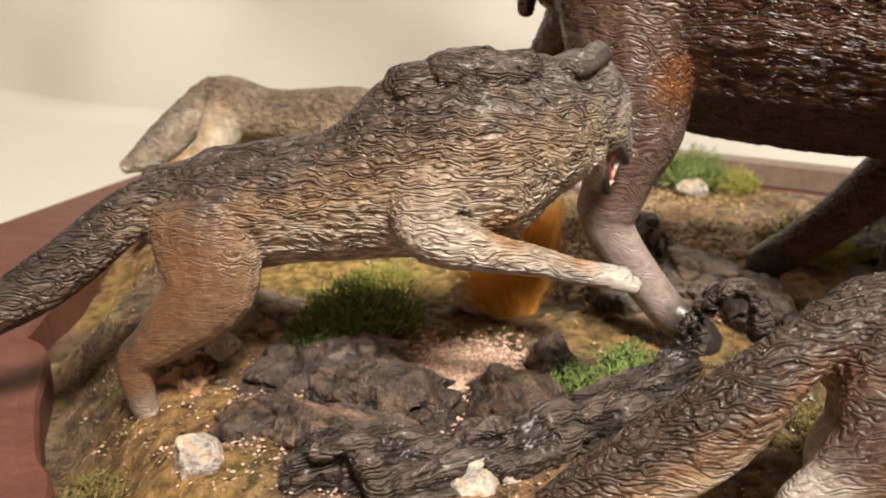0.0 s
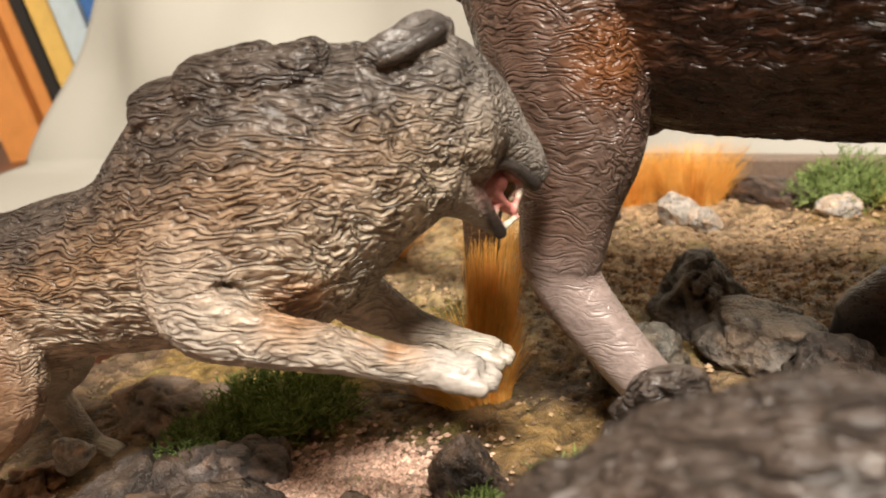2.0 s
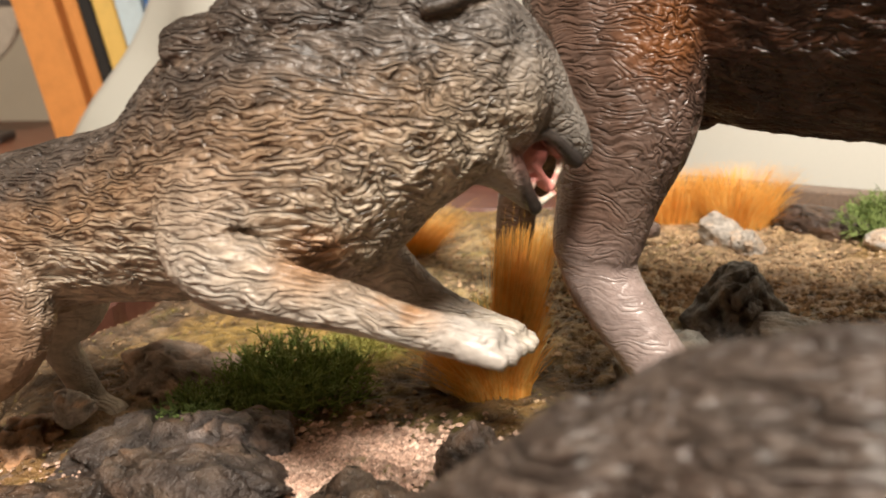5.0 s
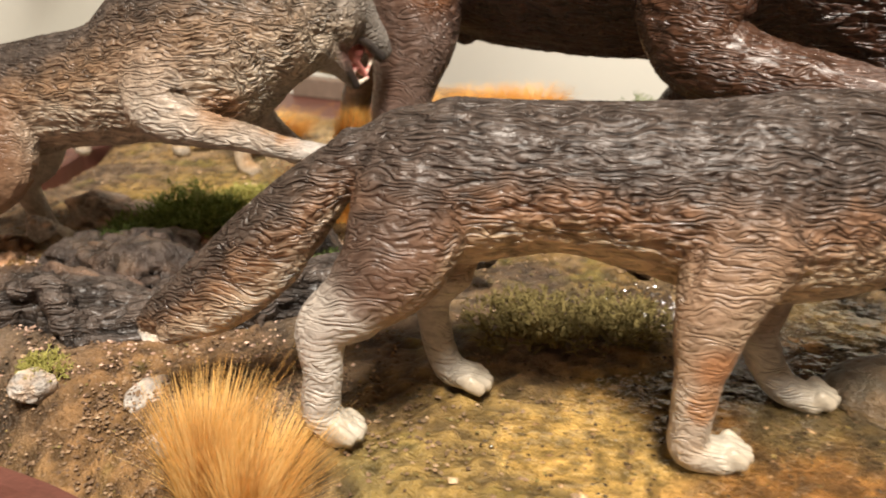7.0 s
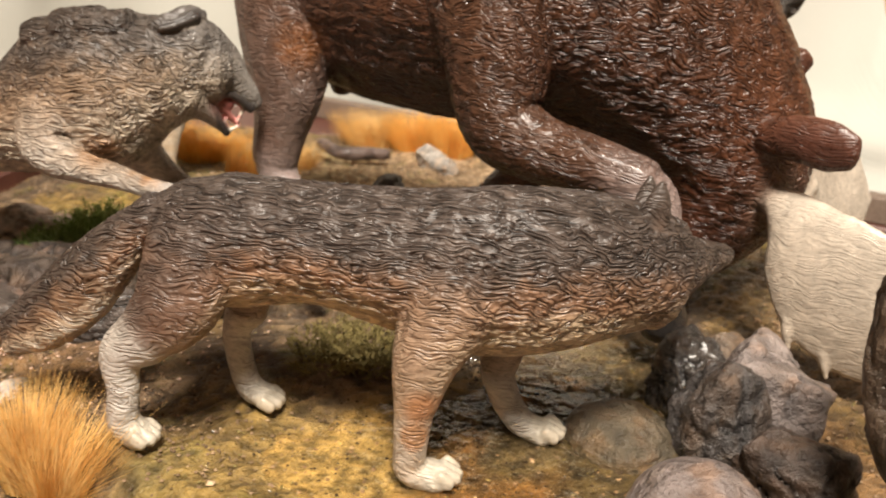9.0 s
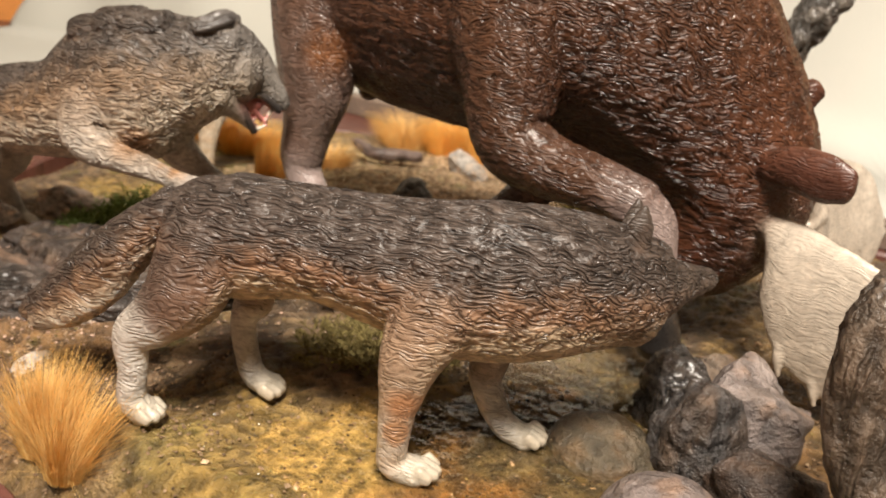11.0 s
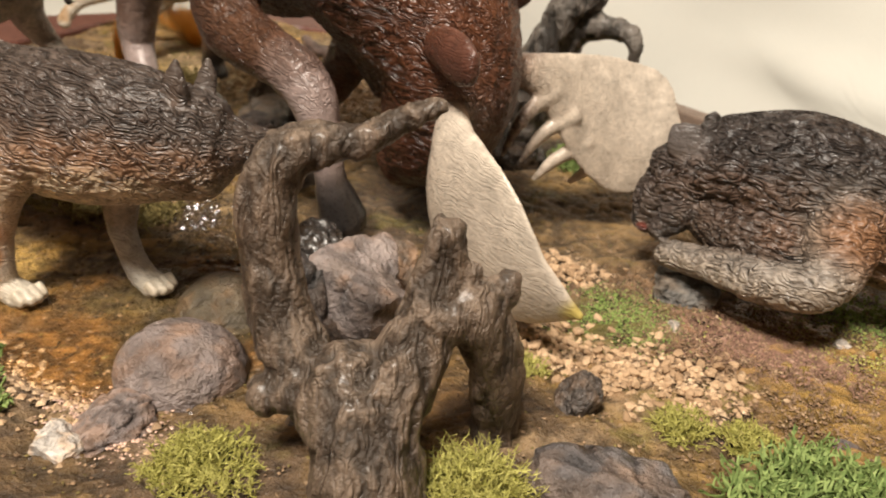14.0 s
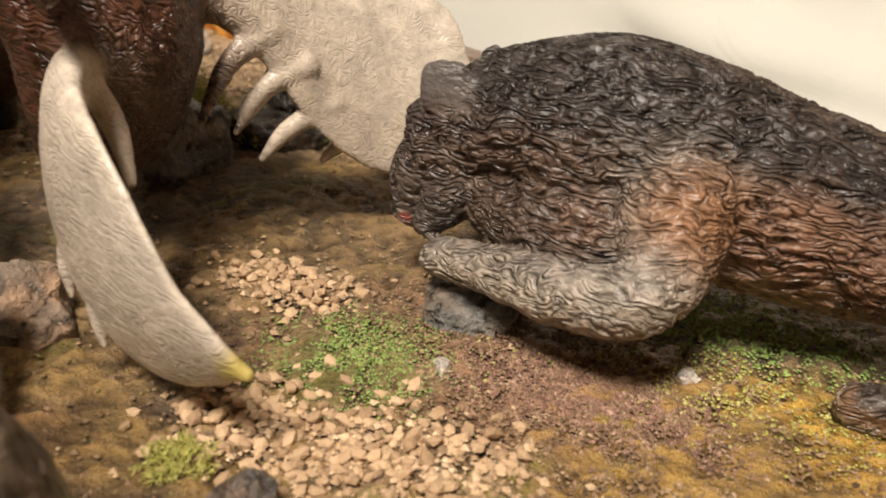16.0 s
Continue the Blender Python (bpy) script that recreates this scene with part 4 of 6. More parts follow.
# lunging wolf with bared teeth and a raised forepaw
LIP, IVORY, HSIDE = (0.020, 0.016, 0.015), (0.74, 0.68, 0.56), (0.785, -0.62, 0.0)
mane = ((0.115, 0.097, 0.083), (0.285, 0.228, 0.17), (0.46, 0.36, 0.25))
chains = [
    ([(-0.073, 0.222, 0.084, 0.0090, 0.0120), (-0.060, 0.222, 0.083, 0.0145, 0.0175), (-0.042, 0.220, 0.087, 0.0135, 0.0170), (-0.022, 0.219, 0.0905, 0.0150, 0.0185),
      (-0.004, 0.220, 0.0975, 0.0190, 0.0255), (0.012, 0.221, 0.1035, 0.0205, 0.0255), (0.025, 0.223, 0.1085, 0.0170, 0.0195)], SIDE, ((0.092, 0.074, 0.063), (0.285, 0.185, 0.112), (0.60, 0.51, 0.40)), 1.0),
    ([(0.010, 0.222, 0.1062, 0.0200, 0.0240), (0.022, 0.2235, 0.1100, 0.0170, 0.0190), (0.033, 0.2255, 0.1122, 0.0140, 0.0150), (0.0415, 0.2290, 0.1120, 0.0105, 0.0128)], SIDE, mane, 1.0),
    # brow, muzzle, lower jaw, tongue
    ([(0.0385, 0.2270, 0.1150, 0.0112, 0.0135), (0.0425, 0.2305, 0.1130, 0.0092, 0.0118), (0.0460, 0.2340, 0.1105, 0.0068, 0.0086), (0.0492, 0.2372, 0.1060, 0.0050, 0.0056), (0.0516, 0.2398, 0.1020, 0.0042, 0.0044), (0.0528, 0.2414, 0.0994, 0.0034, 0.0034)], HSIDE,
     ((0.19, 0.176, 0.160), (0.31, 0.29, 0.265), (0.26, 0.24, 0.22)), 0.3),
    ([(0.0375, 0.2245, 0.1025, 0.0088, 0.0078), (0.0408, 0.2278, 0.0985, 0.0058, 0.0046), (0.0436, 0.2308, 0.0945, 0.0038, 0.0027), (0.0462, 0.2336, 0.0904, 0.0024, 0.0016)], HSIDE, ((0.13, 0.12, 0.11), (0.19, 0.175, 0.16), (0.30, 0.28, 0.26)), 0.15),
    ([(0.0430, 0.2300, 0.1004, 0.0034, 0.0016), (0.0458, 0.2330, 0.0974, 0.0030, 0.0014), (0.0474, 0.2350, 0.0946, 0.0024, 0.0012), (0.0490, 0.2370, 0.0925, 0.0014, 0.0010)], HSIDE, ((0.66, 0.25, 0.22),) * 3, -1),
    ([(0.0470, 0.2320, 0.1008, 0.0012, 0.0010), (0.0494, 0.2350, 0.1000, 0.0012, 0.0010), (0.0510, 0.2375, 0.0985, 0.0012, 0.0010)], HSIDE, ((0.42, 0.12, 0.10),) * 3, -1),
    # the back of the mouth
    ([(0.0405, 0.2280, 0.1015, 0.0042, 0.0042), (0.0445, 0.2312, 0.1000, 0.0034, 0.0034), (0.0470, 0.2336, 0.0992, 0.0028, 0.0026)], HSIDE, ((0.22, 0.055, 0.045),) * 3, -1),
    # black lips, above and below, and the nose
    ([(0.0462, 0.2274, 0.1010, 0.0010, 0.0010), (0.0479, 0.2293, 0.1026, 0.0011, 0.0010), (0.0495, 0.2316, 0.1028, 0.0011, 0.0010), (0.0510, 0.2337, 0.1014, 0.0011, 0.0010), (0.0523, 0.2358, 0.0994, 0.0011, 0.0011), (0.0536, 0.2381, 0.0972, 0.0015, 0.0014)], HSIDE, (LIP,) * 3, -1),
    ([(0.0452, 0.2266, 0.1004, 0.0010, 0.0010), (0.0463, 0.2280, 0.0972, 0.0011, 0.0010), (0.0470, 0.2293, 0.0937, 0.0011, 0.0010), (0.0478, 0.2310, 0.0900, 0.0014, 0.0013)], HSIDE, (LIP,) * 3, -1),
    ([(0.0534, 0.2424, 0.1000, 0.0019, 0.0016), (0.0540, 0.2430, 0.0984, 0.0017, 0.0014)], HSIDE, (LIP,) * 3, -1),
    # folded ears, with a black slit along the near side
    ([(0.0325, 0.2175, 0.1248, 0.0026, 0.0030), (0.0372, 0.2205, 0.1266, 0.0027, 0.0036), (0.0404, 0.2240, 0.1284, 0.0026, 0.0034), (0.0428, 0.2270, 0.1280, 0.0020, 0.0024)], HSIDE, ((0.125, 0.115, 0.108), (0.115, 0.105, 0.098), GREY), 0.05),
    ([(0.0352, 0.2150, 0.1246, 0.0011, 0.0010), (0.0376, 0.2174, 0.1252, 0.0013, 0.0012), (0.0406, 0.2204, 0.1266, 0.0015, 0.0014), (0.0428, 0.2234, 0.1278, 0.0017, 0.0015)], SIDE, (LIP,) * 3, -1),
    ([(0.028, 0.2330, 0.1225, 0.0034, 0.0024), (0.037, 0.2370, 0.1262, 0.0028, 0.0020)], SIDE, (DARK, DARK, GREY), 0.3),
    ([(-0.068, 0.2215, 0.090, 0.0065, 0.0070), (-0.082, 0.217, 0.0825, 0.0062, 0.0070), (-0.100, 0.211, 0.068, 0.0064, 0.0075), (-0.116, 0.206, 0.058, 0.0052, 0.0062), (-0.130, 0.202, 0.052, 0.0028, 0.0034)],
     SIDE, ((0.06, 0.05, 0.045), (0.10, 0.075, 0.06), (0.14, 0.10, 0.075)), 0.9),
    ([(-0.060, 0.213, 0.082, 0.0095, 0.0150), (-0.059, 0.208, 0.066, 0.0080, 0.0125), (-0.072, 0.2065, 0.052, 0.0052, 0.0070), (-0.0795, 0.2065, 0.0450, 0.0038, 0.0050), (-0.0790, 0.207, 0.0350, 0.0036, 0.0042),
      (-0.0770, 0.207, 0.0290, 0.0040, 0.0036), (-0.0730, 0.2065, 0.0270, 0.0044, 0.0030)], SIDE, ((0.065, 0.047, 0.038), (0.175, 0.092, 0.050), (0.27, 0.165, 0.10)), 0.1),
    ([(-0.060, 0.234, 0.080, 0.0085, 0.0120), (-0.0635, 0.2350, 0.064, 0.0066, 0.0085), (-0.0700, 0.2350, 0.0540, 0.0044, 0.0052), (-0.0690, 0.2375, 0.0440, 0.0036, 0.0040),
      (-0.0665, 0.2395, 0.0355, 0.0038, 0.0034), (-0.0615, 0.2398, 0.0330, 0.0042, 0.0030)], SIDE, ((0.30, 0.26, 0.22), (0.40, 0.36, 0.31), WHITE), 0.3),
    ([(0.000, 0.208, 0.097, 0.0090, 0.0140), (0.000, 0.203, 0.0865, 0.0072, 0.0095), (0.012, 0.2005, 0.0820, 0.0046, 0.0054), (0.026, 0.2000, 0.0798, 0.0037, 0.0039), (0.038, 0.2005, 0.0772, 0.0033, 0.0032),
      (0.0475, 0.2010, 0.0755, 0.0040, 0.0032)], SIDE, ((0.43, 0.24, 0.12), (0.46, 0.39, 0.32), (0.54, 0.50, 0.45)), 0.4),
    ([(0.010, 0.234, 0.092, 0.0090, 0.0130), (0.012, 0.237, 0.078, 0.0066, 0.0080), (0.023, 0.238, 0.0690, 0.0042, 0.0046), (0.0335, 0.2370, 0.0652, 0.0036, 0.0036), (0.0415, 0.2355, 0.0635, 0.0040, 0.0032)],
     SIDE, ((0.30, 0.25, 0.2), (0.44, 0.39, 0.33), WHITE), 0.4),
]
for k, z in enumerate((0.1245, 0.1280, 0.1275)):
    chains.append(([(-0.008 + 0.010 * k, 0.216, z - 0.005, 0.0085, 0.006), (0.001 + 0.010 * k, 0.218, z - 0.0025, 0.0075, 0.0045)], SIDE, (DARK, DARK, DARK), 1.0))
for cx, cy, cz in ((0.0480, 0.2010, 0.0752), (0.0420, 0.2355, 0.0632)):
    for off in (-0.0032, -0.0011, 0.0011, 0.0032):
        chains.append(([(cx - 0.003, cy + off, cz + 0.0004, 0.0014, 0.0020), (cx + 0.0042 - abs(off) * 0.5, cy + off, cz - 0.0010, 0.0012, 0.0015)], SIDE, ((0.42, 0.38, 0.33),) * 3, 0.0))
# canines and the small teeth between them
for a, b, r in (((0.0515, 0.2372, 0.0978), (0.0499, 0.2352, 0.0928), 0.0009), ((0.0478, 0.2330, 0.0902), (0.0502, 0.2356, 0.0916), 0.0009), ((0.0494, 0.2345, 0.1010), (0.0488, 0.2340, 0.0990), 0.0007),
                ((0.0478, 0.2325, 0.1020), (0.0474, 0.2322, 0.1002), 0.0007), ((0.0461, 0.2308, 0.0958), (0.0468, 0.2314, 0.0968), 0.0007), ((0.0466, 0.2314, 0.0930), (0.0474, 0.2322, 0.0940), 0.0007)):
    chains.append(([(*a, r, r), (*b, r * 0.5, r * 0.5)], SIDE, (IVORY,) * 3, -1))
sculpt("wolf_figure", chains, 0.00040, (1.0, 0.05), M_WOLF, "snarling wolf figure lunging with a raised pale forepaw", "figurine", 0.0005, 780.0, 5, smooth=2, bands=(0.08, 0.65, 0.06, 0.52),
       spots=[((0.047, 0.201, 0.076), 0.012, (0.50, 0.46, 0.42)), ((0.0415, 0.2355, 0.0635), 0.009, (0.52, 0.47, 0.40)), ((-0.0625, 0.2398, 0.0335), 0.008, PALE),
              ((-0.076, 0.207, 0.0300), 0.010, (0.26, 0.21, 0.165)), ((0.0508, 0.2360, 0.1108), 0.0011, (0.03, 0.025, 0.02)), ((0.0440, 0.2290, 0.1120), 0.006, (0.34, 0.29, 0.23)),
              ((0.018, 0.204, 0.0845), 0.010, (0.44, 0.25, 0.13))])

# paler wolf behind
chains = [
    ([(-0.110, 0.398, 0.078, 0.008, 0.010), (-0.098, 0.396, 0.078, 0.0135, 0.0145), (-0.078, 0.388, 0.076, 0.0125, 0.0125), (-0.056, 0.376, 0.077, 0.0135, 0.0140), (-0.036, 0.362, 0.079, 0.0140, 0.0160), (-0.020, 0.350, 0.082, 0.0110, 0.0125)],
     (0.55, 0.83, 0), ((0.20, 0.155, 0.115), (0.34, 0.26, 0.18), (0.46, 0.38, 0.28)), 0.7),
    ([(-0.022, 0.351, 0.084, 0.0100, 0.0105), (-0.008, 0.340, 0.088, 0.0085, 0.0090), (0.004, 0.331, 0.084, 0.0050, 0.0050), (0.011, 0.326, 0.082, 0.003, 0.003)], (0.55, 0.83, 0), (GREY, (0.27, 0.22, 0.17), WHITE), 0.4),
    ([(-0.104, 0.397, 0.084, 0.007, 0.008), (-0.116, 0.389, 0.072, 0.008, 0.009), (-0.128, 0.380, 0.060, 0.0075, 0.008), (-0.139, 0.374, 0.054, 0.003, 0.0035)], SIDE, (GREY, (0.36, 0.29, 0.22), WHITE), 0.6),
    ([(-0.040, 0.352, 0.074, 0.008, 0.010), (-0.038, 0.340, 0.060, 0.005, 0.006), (-0.036, 0.334, 0.047, 0.0036, 0.004), (-0.034, 0.332, 0.038, 0.004, 0.0035), (-0.029, 0.330, 0.0362, 0.004, 0.003)], SIDE, (TAN, (0.46, 0.37, 0.27), WHITE), 0.3),
    ([(-0.050, 0.382, 0.074, 0.007, 0.009), (-0.060, 0.372, 0.060, 0.005, 0.006), (-0.072, 0.365, 0.047, 0.0036, 0.004), (-0.080, 0.361, 0.039, 0.004, 0.0035), (-0.077, 0.358, 0.037, 0.004, 0.003)], SIDE, (TAN, (0.48, 0.41, 0.32), WHITE), 0.3),
    ([(-0.096, 0.386, 0.074, 0.008, 0.011), (-0.104, 0.374, 0.060, 0.006, 0.007), (-0.122, 0.362, 0.050, 0.004, 0.0045), (-0.128, 0.354, 0.040, 0.004, 0.004), (-0.124, 0.350, 0.037, 0.004, 0.003)], SIDE, (TAN, (0.5, 0.44, 0.35), WHITE), 0.3),
    ([(-0.092, 0.404, 0.072, 0.007, 0.010), (-0.090, 0.405, 0.058, 0.005, 0.006), (-0.096, 0.406, 0.047, 0.0036, 0.004), (-0.092, 0.405, 0.037, 0.004, 0.0034)], SIDE, (TAN, (0.5, 0.44, 0.35), WHITE), 0.3),
]
sculpt("wolf_figure", chains, 0.0009, (0.83, -0.55), M_PALE_WOLF, "pale grey-brown wolf figure standing behind the others", "figurine", 0.0009, 700.0, 9)

# crouching wolf, dark and shaggy
chains = [
    ([(0.284, 0.2715, 0.0720, 0.0100, 0.0120), (0.296, 0.2735, 0.0780, 0.0140, 0.0150), (0.313, 0.2770, 0.0775, 0.0180, 0.0212), (0.332, 0.2810, 0.0740, 0.0190, 0.0208), (0.354, 0.2860, 0.0690, 0.0190, 0.0190),
      (0.378, 0.2920, 0.0650, 0.0180, 0.0168), (0.398, 0.2970, 0.0620, 0.0140, 0.0140), (0.410, 0.300, 0.060, 0.008, 0.009)], (-0.2, 1.0, 0), ((0.044, 0.035, 0.031), (0.105, 0.066, 0.047), (0.24, 0.17, 0.115)), 1.1),
    ([(0.288, 0.272, 0.073, 0.0098, 0.0115), (0.2805, 0.2705, 0.0665, 0.0082, 0.0090), (0.2775, 0.2705, 0.0605, 0.0068, 0.0070), (0.2765, 0.2700, 0.0565, 0.0052, 0.0050)], (-0.3, 1.0, 0), ((0.07, 0.055, 0.048), (0.10, 0.08, 0.07), (0.15, 0.12, 0.1)), 0.8),
    ([(0.2870, 0.2680, 0.0640, 0.0075, 0.0070), (0.2845, 0.2665, 0.0590, 0.0060, 0.0055), (0.2825, 0.2650, 0.0555, 0.0040, 0.0036)], (-0.3, 1.0, 0), ((0.060, 0.048, 0.042), (0.085, 0.068, 0.060), (0.12, 0.10, 0.085)), 0.7),
    ([(0.2815, 0.2640, 0.0850, 0.0050, 0.0022), (0.2862, 0.2640, 0.0852, 0.0056, 0.0020), (0.2925, 0.2655, 0.0815, 0.0034, 0.0018)], (0.0, 0.1, 1.0), ((0.115, 0.10, 0.093),) * 3, 0.05),
    ([(0.2880, 0.280, 0.084, 0.0036, 0.0020), (0.2870, 0.282, 0.0895, 0.0024, 0.0016)], (1.0, 0.2, 0), ((0.08, 0.065, 0.058),) * 3, 0.1),
    ([(0.332, 0.266, 0.072, 0.0100, 0.0130), (0.3345, 0.2560, 0.0650, 0.0078, 0.0090), (0.3310, 0.2485, 0.0590, 0.0068, 0.0070), (0.3180, 0.2500, 0.0555, 0.0058, 0.0062), (0.3030, 0.2560, 0.0530, 0.0050, 0.0052), (0.2880, 0.2612, 0.0505, 0.0048, 0.0042)],
     SIDE, ((0.30, 0.26, 0.22), (0.37, 0.31, 0.25), (0.38, 0.31, 0.24)), 0.7),
    ([(0.296, 0.2700, 0.0640, 0.0085, 0.0095), (0.310, 0.2660, 0.0620, 0.0110, 0.0110), (0.328, 0.2680, 0.0600, 0.0120, 0.0120)], SIDE, ((0.055, 0.043, 0.037), (0.075, 0.052, 0.040), (0.12, 0.085, 0.06)), 1.0),
    ([(0.322, 0.290, 0.062, 0.008, 0.010), (0.308, 0.292, 0.050, 0.0055, 0.006), (0.294, 0.290, 0.046, 0.0045, 0.0045)], SIDE, (DARK, GREY, WHITE), 0.4),
    ([(0.392, 0.283, 0.060, 0.009, 0.013), (0.402, 0.274, 0.050, 0.007, 0.009), (0.390, 0.268, 0.043, 0.005, 0.006), (0.372, 0.266, 0.041, 0.0045, 0.0045)], SIDE, (DARK, RUSTY, (0.35, 0.27, 0.18)), 0.8),
    ([(0.404, 0.300, 0.062, 0.006, 0.007), (0.425, 0.306, 0.054, 0.006, 0.007), (0.448, 0.312, 0.046, 0.005, 0.006), (0.464, 0.316, 0.044, 0.003, 0.0034)], SIDE, (DARK, RUSTY, TAN), 0.9),
]
sculpt("wolf_figure", chains, 0.00052, (0.98, 0.17), M_DARK_WOLF, "crouching dark shaggy wolf figure with a pale foreleg", "figurine", 0.0009, 640.0, 13, along=3.2, bands=(-0.05, 0.55, 0.25, 0.75),
       spots=[((0.354, 0.266, 0.066), 0.018, (0.22, 0.120, 0.074)), ((0.372, 0.271, 0.063), 0.018, (0.20, 0.110, 0.070)), ((0.390, 0.277, 0.061), 0.016, (0.18, 0.100, 0.066)), ((0.318, 0.256, 0.068), 0.009, (0.13, 0.076, 0.050)), ((0.352, 0.268, 0.053), 0.009, (0.26, 0.19, 0.13)),
              ((0.338, 0.258, 0.072), 0.016, (0.24, 0.125, 0.065)), ((0.2765, 0.2655, 0.0545), 0.0022, (0.30, 0.08, 0.06)), ((0.2735, 0.2660, 0.0570), 0.0018, (0.02, 0.018, 0.017))])

# the moose, head down
O = Vector((0.05, 0.29, 0.0))


def mo(a, b, z, ra, rb):
    p = O + E1 * a + E2 * b
    return (p.x, p.y, z, ra, rb)


